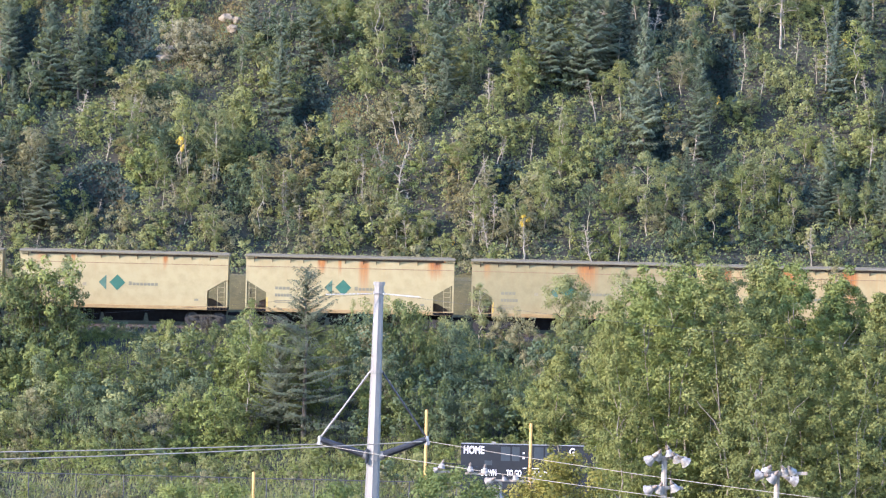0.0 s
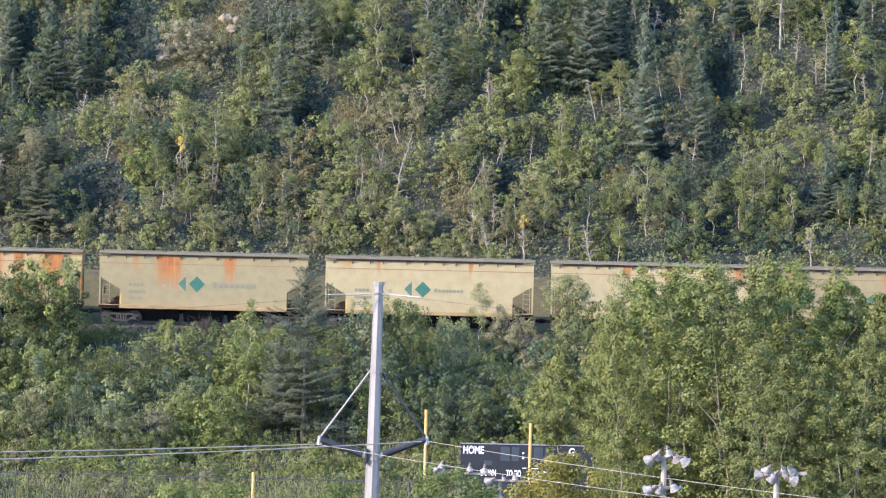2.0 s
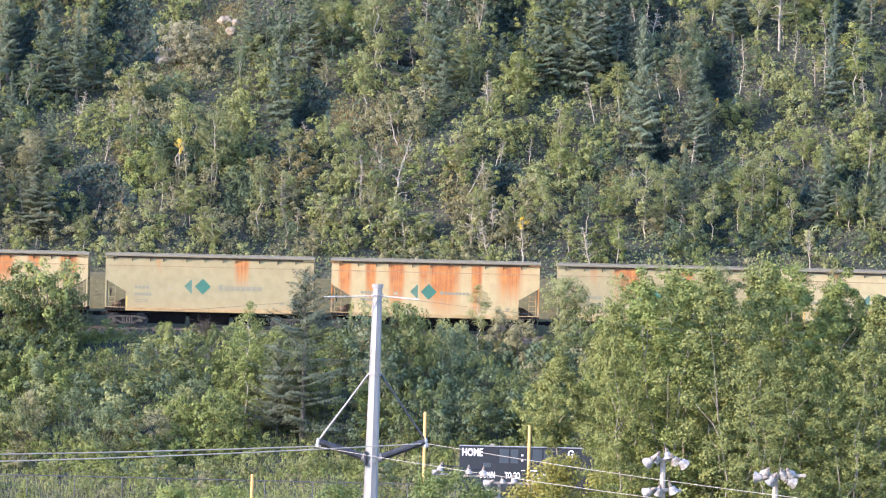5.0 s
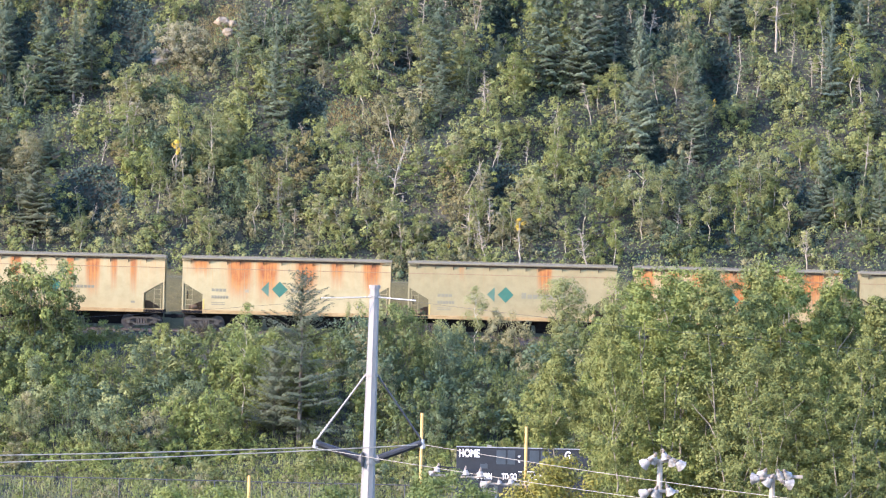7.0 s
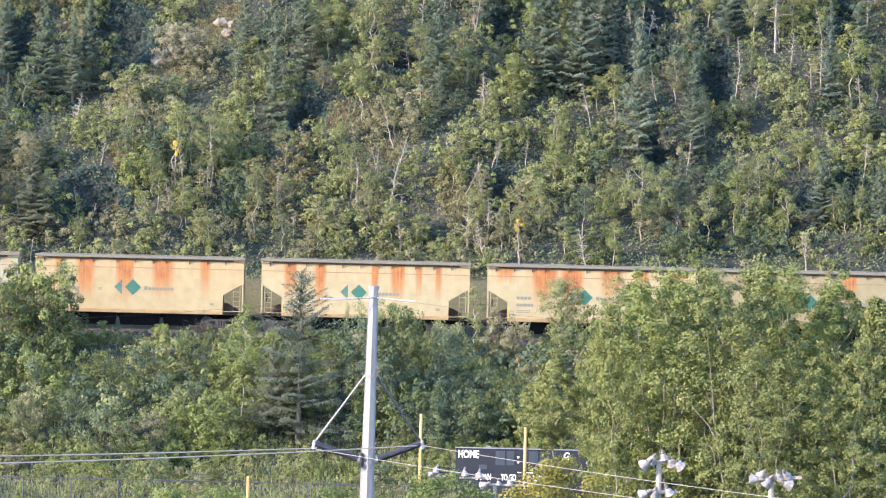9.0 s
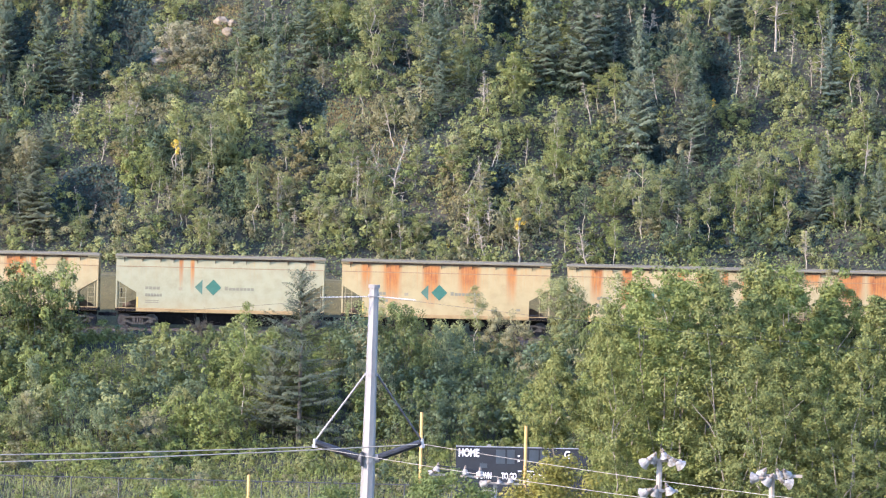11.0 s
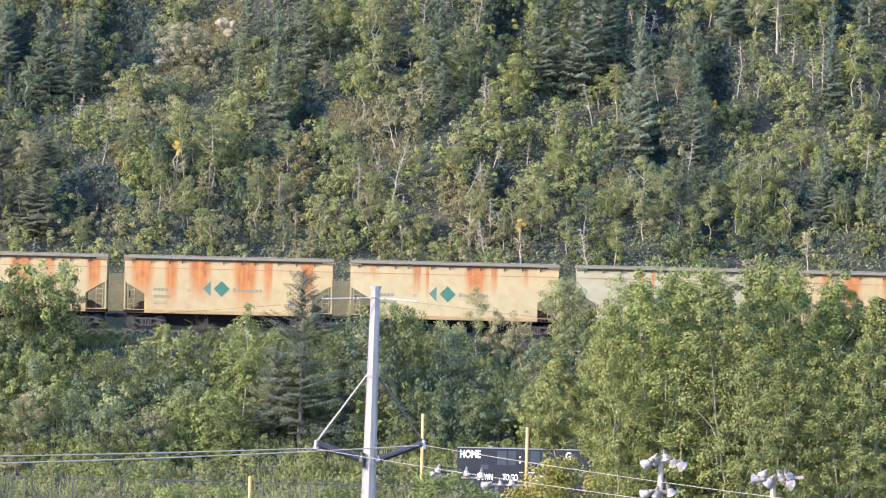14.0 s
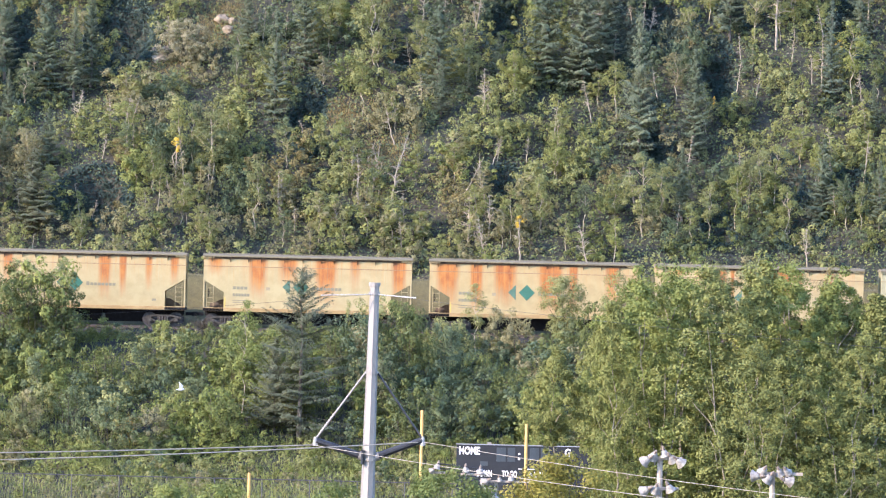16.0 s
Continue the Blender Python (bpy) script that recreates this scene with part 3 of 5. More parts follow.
def thicket(name, label, leaf, spots):
    """spots: x, y, height. All shrubs of one look as one piece."""
    out = []
    for x, y, h in spots:
        large = h > 1.5
        c = (LARGE if large else SMALL)[rng.integers(3)]
        a, s = rng.uniform(0, 6.283), h / (2.0 if large else 1.1)
        ca, sa = math.cos(a) * s * rng.uniform(0.8, 1.25), math.sin(a) * s
        out.append(np.stack([c[..., 0] * ca - c[..., 1] * sa + x, c[..., 0] * sa + c[..., 1] * ca + y, c[..., 2] * s + foot(x, y) - 0.1], -1))
    if out:
        tagged(new(name, leaf_mesh(name, np.concatenate(out), LEAF[leaf])), label, "undergrowth", kind="stuff")


spots = {k: [] for k in LEAF}
for _ in range(1450):
    x, y = rng.uniform(-34.5, 34.5), rng.uniform(427, 461.5)
    a, b = field(x, y, 0.11, 1), field(x, y, 0.17, 2)
    look_of = "green" if a < 0.0 else "olive" if a < 0.13 else "lime" if b > 0.2 else "dark"
    if y < 438.5 and x < 8 and rng.random() < 0.5:
        look_of = "grey"
    elif b < -0.3:
        look_of = "grey"
    elif b > 0.52:
        look_of = "brown"
    if x > 9 and y < 442 and rng.random() < 0.65:
        look_of = rng.choice(["dark", "moss"])
    bare_patch = any(((x - a) / 2.2) ** 2 + ((y - b) / 1.6) ** 2 < 1 for a, b in BARE)
    if bare_patch and rng.random() < 0.9:
        continue
    tall = 1.0 + 1.9 * rng.random() ** 1.6
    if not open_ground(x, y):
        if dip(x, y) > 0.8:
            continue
        # low shrubs here mostly get dark leaves, which adds to the shade
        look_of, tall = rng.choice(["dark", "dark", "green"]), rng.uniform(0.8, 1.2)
    if y < 432.2:
        continue
    if y < 434:
        tall = min(tall, 1.5)
    spots[look_of].append((x, y, tall))
# shrubs inside the hollows, their shadow painted by the leaf colour
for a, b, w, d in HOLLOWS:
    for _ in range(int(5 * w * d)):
        spots["shadow_tint"].append((a + w * rng.uniform(-0.9, 0.9), b + d * rng.uniform(-0.9, 0.9), rng.uniform(0.7, 1.1)))
for _ in range(460):
    x, y = rng.uniform(-34, 13), 389 + 26 * rng.random() ** 0.8
    a, b = field(x, y, 0.13, 3), field(x, y, 0.2, 4)
    look_of = "fresh" if a < -0.08 else "moss" if a < 0.12 else "olive" if a < 0.22 else "dark"
    # darker leaf colours take the place of shade pockets on these parts
    if x < -19 and y > 401 and look_of in ("fresh", "olive"):
        look_of = "moss"
    if x > -6 and y > 394 and look_of != "moss":
        look_of = "dark"
    if b < -0.4:
        look_of = "grey"
    elif b > 0.36:
        look_of = "lime"
    h = rng.uniform(1.4, 3.4) if y > 396 else rng.uniform(0.9, 1.9)
    if abs(x + 8.8) < 3.2 and y < 398:
        h = rng.uniform(0.5, 0.9)
    if y > 411:
        h = rng.uniform(0.8, 1.5)
    if -23.5 < x < -13.5 and y > 408:
        h = rng.uniform(0.6, 1.0)
    spots[look_of].append((x, y, h))
for _ in range(330):
    x, y = rng.uniform(-34, 12), 385.5 + 11 * rng.random()
    a = field(x, y, 0.25, 8)
    spots["lime" if a > 0.15 else "olive" if a > -0.1 else "fresh" if a > -0.35 else "grey"].append((x, y, rng.uniform(0.55, 1.25)))
for _ in range(140):
    spots[rng.choice(["moss", "dark", "fresh"])].append((rng.uniform(13, 34), rng.uniform(396, 415), rng.uniform(1.4, 2.6)))
for _ in range(150):
    spots[rng.choice(["green", "olive", "dark", "lime"])].append((rng.uniform(-33, 10), rng.uniform(413, 416), rng.uniform(0.75, 1.25)))
WORDS = {"shadow_tint": "shadow-tinted green", "fresh": "fresh green", "green": "green", "moss": "moss green", "dark": "dark green", "olive": "olive green", "lime": "yellow-green", "grey": "grey-green", "brown": "brown autumn"}
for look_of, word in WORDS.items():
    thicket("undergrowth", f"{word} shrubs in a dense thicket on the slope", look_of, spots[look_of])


def grass(name, label, leaf, count, spot, height):
    """Blades of tall grass."""
    xy = np.array([spot() for _ in range(count)])
    z = ground_height(xy[:, 0], xy[:, 1])
    h = height * rng.uniform(0.5, 1.4, count)
    c = np.stack([xy[:, 0], xy[:, 1], z + h / 2], -1)
    n = unit(rng.normal(size=(count, 3)) * [1, 1, 0.15])
    up = np.array([0, 0, 1.0]) + rng.normal(size=(count, 3)) * 0.22
    tagged(new(name, leaf_mesh(name, leaf_corners(c, n, h, 0.02 + h * 0.03, up), LEAF[leaf])), label, "grass", kind="stuff")


grass("tall_grass", "tall olive grass at the foot of the bank", "olive", 24000, lambda: (rng.uniform(-34, 34), 385 + 12 * rng.random() ** 1.5), 0.45)
grass("tall_grass", "green grass among the shrubs of the bank", "fresh", 22000, lambda: (rng.uniform(-34, 13), rng.uniform(386, 416)), 0.55)
grass("tall_grass", "straw-coloured dry grass on bare patches of the hillside", "straw", 20000, lambda: BARE[rng.integers(6)] + rng.normal(size=2) * [1.1, 0.9], 0.17)
grass("tall_grass", "olive dry grass strip behind the track", "brown", 14000, lambda: (rng.uniform(-34, 34), rng.uniform(424.4, 432.2)), 0.12)


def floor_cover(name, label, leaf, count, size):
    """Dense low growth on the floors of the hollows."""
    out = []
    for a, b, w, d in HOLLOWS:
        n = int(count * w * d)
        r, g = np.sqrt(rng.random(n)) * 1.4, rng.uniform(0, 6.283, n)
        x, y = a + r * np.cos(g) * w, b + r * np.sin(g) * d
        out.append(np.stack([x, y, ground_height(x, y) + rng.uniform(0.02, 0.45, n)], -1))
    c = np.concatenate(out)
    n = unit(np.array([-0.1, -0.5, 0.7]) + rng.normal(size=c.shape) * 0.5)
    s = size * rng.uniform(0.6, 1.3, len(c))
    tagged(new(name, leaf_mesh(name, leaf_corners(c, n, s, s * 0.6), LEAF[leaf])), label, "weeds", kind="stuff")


# floor leaves coloured as shadow rather than as a plant of their own
floor_cover("weeds", "low leaves with shadow in their colour on the hollow floors", "shadow_tint", 1150, 0.25)


def low_cover(name, label, leaf, count, x0, x1, y0, y1, size):
    """Low weeds and fallen leaves close to the ground."""
    x, y = rng.uniform(x0, x1, count), rng.uniform(y0, y1, count)
    clear = dip(x, y) < 0.7
    x, y = x[clear], y[clear]
    count = len(x)
    c = np.stack([x, y, ground_height(x, y) + rng.uniform(0.03, 0.4, count)], -1)
    n = unit(np.array([-0.2, -0.4, 0.7]) + rng.normal(size=(count, 3)) * 0.5)
    s = size * rng.uniform(0.6, 1.3, count)
    tagged(new(name, leaf_mesh(name, leaf_corners(c, n, s, s * 0.8), LEAF[leaf])), label, "weeds", kind="stuff")


low_cover("weeds", "low dry weeds behind the track", "brown", 5000, -35, 35, 424.4, 432.2, 0.07)
low_cover("weeds", "low dark weeds on the hillside", "dark", 30000, -35, 35, 432, 462, 0.2)
low_cover("weeds", "low green weeds on the hillside", "green", 24000, -35, 35, 432, 462, 0.18)
low_cover("weeds", "low fine weeds on the hillside", "moss", 24000, -35, 35, 432, 462, 0.15)
low_cover("weeds", "low weeds on the bank below the track", "fresh", 12000, -34, 13, 386, 416, 0.2)

# ---- parts ----
def part(name, bm, material, parent, label=""):
    me = bm if isinstance(bm, bpy.types.Mesh) else bpy.data.meshes.new(name)
    if me is not bm:
        bm.to_mesh(me)
        bm.free()
        me.materials.append(material)
    ob = new(name, me)
    ob.parent = parent
    return tagged(ob, label)


def box(bm, x0, x1, y0, y1, z0, z1, bevel=0.0):
    made = bmesh.ops.create_cube(bm, size=1.0)["verts"]
    for v in made:
        v.co = Vector((x0 + (v.co.x + 0.5) * (x1 - x0), y0 + (v.co.y + 0.5) * (y1 - y0), z0 + (v.co.z + 0.5) * (z1 - z0)))
    if bevel:
        edges = list({e for v in made for e in v.link_edges})
        bmesh.ops.bevel(bm, geom=edges, offset=bevel, segments=1, affect="EDGES")
    return bm


def boxed(*args, bevel=0.0):
    return box(bmesh.new(), *args, bevel=bevel)


def prism(bm, outline, y0, y1):
    """A plate or block with the given outline in x and z, from y0 to y1."""
    a = [bm.verts.new((x, y0, z)) for x, z in outline]
    b = [bm.verts.new((x, y1, z)) for x, z in outline]
    bm.faces.new(a)
    bm.faces.new(b[::-1])
    for i in range(len(a)):
        j = (i + 1) % len(a)
        bm.faces.new((a[j], a[i], b[i], b[j]))
    bmesh.ops.recalc_face_normals(bm, faces=bm.faces[:])
    return bm


def rod(bm, a, b, r, r2=None, sides=10):
    a, b = Vector(a), Vector(b)
    turn = (b - a).to_track_quat("Z", "Y").to_matrix().to_4x4()
    bmesh.ops.create_cone(bm, cap_ends=True, segments=sides, radius1=r, radius2=r if r2 is None else r2, depth=(b - a).length,
                          matrix=Matrix.Translation((a + b) / 2) @ turn)
    return bm


# ---- railway ----
RAIL_Z, TRACK_Y = 11.45, 420.0
steel = surface("worn_steel", (0.06, 0.045, 0.035), (0.13, 0.105, 0.085), 3, 0.55, 0.5)
gravel = surface("ballast_gravel", (0.014, 0.014, 0.015), (0.042, 0.04, 0.038), 6, 0.95, 0, 1.0, 0.08)
timber = surface("weathered_timber", (0.05, 0.04, 0.03), (0.15, 0.12, 0.09), 5, 0.9, stretch=(4, 0.6, 4))
track = tagged(new("railway_track"), "single railway track on a gravel bed along the hillside", "railway track", kind="structure")
bm = bmesh.new()
prism(bm, [(-2.9, 10.45), (2.9, 10.45), (1.7, 11.22), (-1.7, 11.22)], -150, 150)
me = bpy.data.meshes.new("ballast")
bm.transform(pose(0, 0, 0, 0, 0, 90))
bm.to_mesh(me)
bm.free()
me.materials.append(gravel)
bed = part("ballast", me, gravel, track, "grey gravel ballast")
bed.location = (0, TRACK_Y, 0)
for y in (-0.75, 0.75):
    bm = prism(bmesh.new(), [(-0.07, 0), (0.07, 0), (0.02, 0.03), (0.02, 0.12), (0.036, 0.13), (0.036, 0.17), (-0.036, 0.17), (-0.036, 0.13), (-0.02, 0.12), (-0.02, 0.03)], -150, 150)
    bm.transform(pose(0, 0, 0, 0, 0, 90))
    part("rail", bm, steel, track).location = (0, TRACK_Y + y, RAIL_Z - 0.17)
sleeper = bpy.data.meshes.new("sleeper")
bm = boxed(-0.11, 0.11, -1.3, 1.3, -0.12, 0.04, bevel=0.015)
bm.to_mesh(sleeper)
bm.free()
sleeper.materials.append(timber)
for i in range(120):
    part("sleeper", sleeper, timber, track).location = (-36 + i * 0.6, TRACK_Y, RAIL_Z - 0.19)

# ---- hopper cars ----
PITCH, SPEED, HALF = 14.93, 10.108, 6.88
TOP, SILL = 4.77, 1.07


def hopper_paint(name, base, grime, streaks, patches=0.3):
    """Aged paint with rust that runs down from the eaves. streaks: middle along the car, half width, reach down, strength."""
    m, t, b = nodes_of(name)
    xyz = t.nodes.new("ShaderNodeSeparateXYZ")
    obj = t.nodes.new("ShaderNodeTexCoord").outputs["Object"]
    t.links.new(obj, xyz.inputs[0])
    x, z = xyz.outputs["X"], xyz.outputs["Z"]
    wobble = noise_of(t, 1.0, 4, 0.7, obj, (5.0, 1, 0.35))
    fine = noise_of(t, 1.0, 4, 0.75, obj, (11, 1, 0.3))
    blot = noise_of(t, 1.6, 5, 0.65, obj)
    color = mixed(t, math_node(t, "MULTIPLY", ramp(t, blot, [(0.4, (0, 0, 0)), (0.75, (1, 1, 1))]), grime), base, tuple(c * k for c, k in zip(base, (0.66, 0.6, 0.5))))
    low = add(t, "ShaderNodeMapRange", **{"From Min": 2.2, "From Max": 1.2})
    t.links.new(z, low.inputs["Value"])
    splash = math_node(t, "MULTIPLY", math_node(t, "MULTIPLY", low.outputs[0], blot), 0.6)
    color = mixed(t, splash, color, (0.30, 0.215, 0.09))
    total = None
    for mid, half, reach, strength in streaks:
        d = math_node(t, "ABSOLUTE", math_node(t, "SUBTRACT", x, mid - HALF))
        d = math_node(t, "ADD", d, math_node(t, "MULTIPLY", math_node(t, "SUBTRACT", wobble, 0.5), half * 0.8))
        side = add(t, "ShaderNodeMapRange", **{"From Min": half * 1.4, "From Max": half * 0.6})
        t.links.new(d, side.inputs["Value"])
        fall = add(t, "ShaderNodeMapRange", **{"From Min": TOP - 1.25 * reach, "From Max": TOP - 0.25 * reach})
        t.links.new(math_node(t, "ADD", z, math_node(t, "MULTIPLY", math_node(t, "SUBTRACT", wobble, 0.5), 1.2)), fall.inputs["Value"])
        s = math_node(t, "MULTIPLY", math_node(t, "MULTIPLY", side.outputs[0], fall.outputs[0]), strength)
        s = math_node(t, "MULTIPLY", s, math_node(t, "MULTIPLY", math_node(t, "SUBTRACT", fine, 0.14), 2.7, True))
        total = s if total is None else math_node(t, "MAXIMUM", total, s)
    thin = math_node(t, "MULTIPLY", ramp(t, fine, [(0.58, (0, 0, 0)), (0.72, (1, 1, 1))]), patches)
    eaves = add(t, "ShaderNodeMapRange", **{"From Min": 2.6, "From Max": 4.6})
    t.links.new(z, eaves.inputs["Value"])
    total = math_node(t, "MAXIMUM", total, math_node(t, "MULTIPLY", thin, eaves.outputs[0]))
    wash = math_node(t, "MULTIPLY", math_node(t, "MULTIPLY", ramp(t, wobble, [(0.38, (0, 0, 0)), (0.66, (1, 1, 1))]), eaves.outputs[0]), patches)
    color = mixed(t, wash, color, (0.36, 0.20, 0.062))
    rust = ramp(t, math_node(t, "ADD", math_node(t, "MULTIPLY", fine, 0.6), math_node(t, "MULTIPLY", blot, 0.4)), [(0.36, (0.17, 0.046, 0.007)), (0.53, (0.31, 0.118, 0.016)), (0.72, (0.42, 0.205, 0.04))])
    color = mixed(t, math_node(t, "MULTIPLY", total, 1.9, True), color, rust)
    t.links.new(color, b.inputs["Base Color"])
    b.inputs["Roughness"].default_value = 0.55
    bump(t, b, noise_of(t, 0.8, 3, 0.5, obj, (1.6, 1, 0.6)), 0.25, 0.05)
    return m


under = surface("dark_underframe", (0.006, 0.006, 0.007), (0.017, 0.016, 0.016), 4, 0.8)
under.node_tree.nodes["Principled BSDF"].inputs["Specular IOR Level"].default_value = 0.1
wheel_steel = surface("wheel_steel", (0.015, 0.015, 0.015), (0.08, 0.072, 0.066), 6, 0.6, 0.6)
eave_metal = surface("weathered_roof_edge", (0.10, 0.085, 0.045), (0.20, 0.17, 0.095), 3, 0.8, 0.0, stretch=(0.4, 2, 2))
seam_metal = surface("rusty_seam", (0.13, 0.07, 0.035), (0.28, 0.19, 0.10), 3, 0.8)
logo_teal = surface("teal_paint", (0.02, 0.085, 0.052), (0.034, 0.12, 0.076), 2, 0.5)
letter_grey = surface("grey_lettering", (0.14, 0.13, 0.08), (0.20, 0.185, 0.115), 3, 0.6)

faded_teal = surface("faded_teal_paint", (0.04, 0.095, 0.06), (0.075, 0.14, 0.095), 2, 0.6)
# rust of the fittings, and the dark colour for shade below the eaves
dark_rust_and_shade = surface("dark_rust_and_shade", (0.05, 0.033, 0.018), (0.13, 0.085, 0.045), 4, 0.85)
sill_paint = surface("rust_stained_sill", (0.20, 0.125, 0.04), (0.33, 0.24, 0.10), 1.5, 0.7, stretch=(1, 3, 3))
PARTS = {}


def shared(name, bm, material):
    me = bpy.data.meshes.new(name)
    bm.to_mesh(me)
    bm.free()
    me.materials.append(material)
    PARTS[name] = me


shared("body", prism(bmesh.new(), [(-HALF, TOP - 0.09), (HALF, TOP - 0.09), (HALF, TOP - 1.62), (HALF - 1.36, TOP - 2.43), (HALF - 1.36, 1.2), (-HALF + 1.36, 1.2), (-HALF + 1.36, TOP - 2.43), (-HALF, TOP - 1.62)], -1.4, 1.4), steel)
# roof: low crown with an overhanging edge
bm = bmesh.new()
prism(bm, [(-1.62, TOP - 0.085), (1.62, TOP - 0.085), (1.62, TOP - 0.02), (1.2, TOP + 0.06), (0.5, TOP + 0.1), (-0.5, TOP + 0.1), (-1.2, TOP + 0.06), (-1.62, TOP - 0.02)], -HALF - 0.06, HALF + 0.06)
bm.transform(pose(0, 0, 0, 0, 0, 90))
shared("roof", bm, eave_metal)
bm = bmesh.new()
for i in range(9):
    box(bm, -6 + i * 1.45, -5.95 + i * 1.45, -0.4, -0.35, TOP + 0.06, TOP + 0.12)
box(bm, -6.7, 6.7, -0.45, 0.45, TOP + 0.12, TOP + 0.15)
shared("running_board", bm, surface("walkway_metal", (0.13, 0.115, 0.075), (0.24, 0.21, 0.14), 3, 0.6))
shared("gusset", prism(bmesh.new(), [(0, 0), (-0.2, 0), (-0.19, -0.07), (0, -0.34)], -0.02, 0.02), steel)
PARTS["gusset"].transform(pose(0, 0, 0, 0, 0, 90))
# added dark strip that draws the shade line below the roof edge
shared("eave_gap", boxed(-HALF + 0.05, HALF - 0.05, -0.02, 0.02, -0.06, 0.06), dark_rust_and_shade)
shared("end_bracket", boxed(-0.7, 0.05, -0.05, 0.05, TOP - 0.2, TOP - 0.087, bevel=0.01), steel)
shared("reflective_strip", boxed(-0.045, 0.045, -0.012, 0, SILL + 0.28, SILL + 0.95), surface("yellow_strip", (0.40, 0.27, 0.04), (0.52, 0.37, 0.08), 4, 0.5))
shared("small_stencil", boxed(0, 0.26, -0.012, 0, 0, 0.2), surface("faded_stencil", (0.20, 0.17, 0.10), (0.27, 0.235, 0.14), 9, 0.7))
shared("seam", boxed(-HALF, HALF, -0.012, 0.012, -0.02, 0.02), seam_metal)
shared("side_sill", boxed(-HALF, HALF, -0.05, 0.05, SILL, SILL + 0.24, bevel=0.02), steel)
shared("corner_post", boxed(-0.05, 0.05, -0.05, 0.05, SILL + 0.2, TOP - 1.6, bevel=0.01), steel)
bm = bmesh.new()
for s in (-0.22, 0.22):
    rod(bm, (s, 0, SILL + 0.1), (s, 0, TOP - 1.75), 0.015, sides=6)
for i in range(6):
    rod(bm, (-0.22, 0, SILL + 0.25 + i * 0.32), (0.22, 0, SILL + 0.25 + i * 0.32), 0.011, sides=6)
shared("ladder", bm, steel)
shared("end_web", prism(bmesh.new(), [(-0.68, SILL + 0.2), (0.35, SILL + 0.2), (0.3, SILL + 0.38), (-0.35, SILL + 0.75), (-0.68, SILL + 0.8)], -0.02, 0.02), dark_rust_and_shade)
shared("brake_cylinder", rod(rod(bmesh.new(), (-0.3, 0, 0), (0.25, 0, 0), 0.17, sides=12), (0.25, 0, 0), (0.5, 0, 0), 0.04, sides=8), dark_rust_and_shade)
shared("end_floor", boxed(-0.68, 0.68, -1.45, 1.45, SILL + 0.02, SILL + 0.2), under)
bm = bmesh.new()
rod(bm, (0, -0.02, 0), (0, 0.02, 0), 0.28, sides=14)
rod(bm, (0, -0.1, 0), (0, 0.06, 0), 0.05, sides=8)
shared("brake_wheel", bm, under)
bm = prism(bmesh.new(), [(-1.44, 1.25), (1.44, 1.25), (1.25, 0.26), (-1.25, 0.26)], -1.05, 1.05)
for v in bm.verts:
    if v.co.z < 0.5:
        v.co.y *= 0.45
shared("outlet", bm, under)
shared("centre_sill", boxed(-HALF + 0.1, HALF - 0.1, -0.3, 0.3, 0.78, 1.1), under)
bm = bmesh.new()
box(bm, 0, 0.62, -0.1, 0.1, 0.74, 0.96, bevel=0.03)
box(bm, 0.44, 0.64, -0.17, 0.17, 0.7, 1.0, bevel=0.04)
shared("coupler", bm, under)
bm = prism(bmesh.new(), [(-1.2, 0.62), (-0.6, 0.76), (0.6, 0.76), (1.2, 0.62), (1.2, 0.5), (0.6, 0.64), (-0.6, 0.64), (-1.2, 0.5)], -0.09, 0.09)
prism(bm, [(-0.5, 0.34), (0.5, 0.34), (0.45, 0.22), (-0.45, 0.22)], -0.09, 0.09)
for k in (-1, 1):
    prism(bm, [(0.98 * k, 0.56), (0.8 * k, 0.58), (0.34 * k, 0.3), (0.5 * k, 0.26)], -0.088, 0.088)
    prism(bm, [(0.36 * k, 0.66), (0.26 * k, 0.66), (0.26 * k, 0.3), (0.36 * k, 0.3)], -0.086, 0.086)
    prism(bm, [(1.02 * k, 0.32), (0.72 * k, 0.32), (0.74 * k, 0.56), (1.0 * k, 0.56)], -0.11, 0.08)
shared("side_frame", bm, surface("dusty_cast_steel", (0.018, 0.017, 0.014), (0.065, 0.06, 0.048), 5, 0.9))
bm = bmesh.new()
for i in (-0.18, 0, 0.18):
    rod(bm, (i, 0, 0.3), (i, 0, 0.66), 0.075, sides=8)
shared("spring", bm, wheel_steel)
bm = bmesh.new()
for y in (-0.76, 0.76):
    rod(bm, (0, y - 0.06, 0), (0, y + 0.06, 0), 0.457, sides=28)
    rod(bm, (0, y - 0.09, 0), (0, y - 0.05, 0), 0.485, sides=28)
    for k in range(4):
        box(bm, 0.2 - 0.05, 0.2 + 0.05, y - 0.075, y + 0.075, -0.05, 0.05)
        bm.transform(pose(0, 0, 0, 0, 90, 0))
rod(bm, (0, -1.05, 0), (0, 1.05, 0), 0.08, sides=10)
shared("wheelset", bm, wheel_steel)
shared("bolster", boxed(-0.25, 0.25, -0.95, 0.95, 0.5, 0.78, bevel=0.03), wheel_steel)
DEPTH = 0.012
shared("logo_diamond", prism(bmesh.new(), [(0, 0.53), (0.53, 0), (0, -0.53), (-0.53, 0)], -DEPTH, 0), logo_teal)
shared("logo_triangle", prism(bmesh.new(), [(0, 0.5), (0, -0.5), (-0.5, 0)], -DEPTH, 0), faded_teal)


def bar(width, height):
    return boxed(0, width, -DEPTH, 0, 0, height)


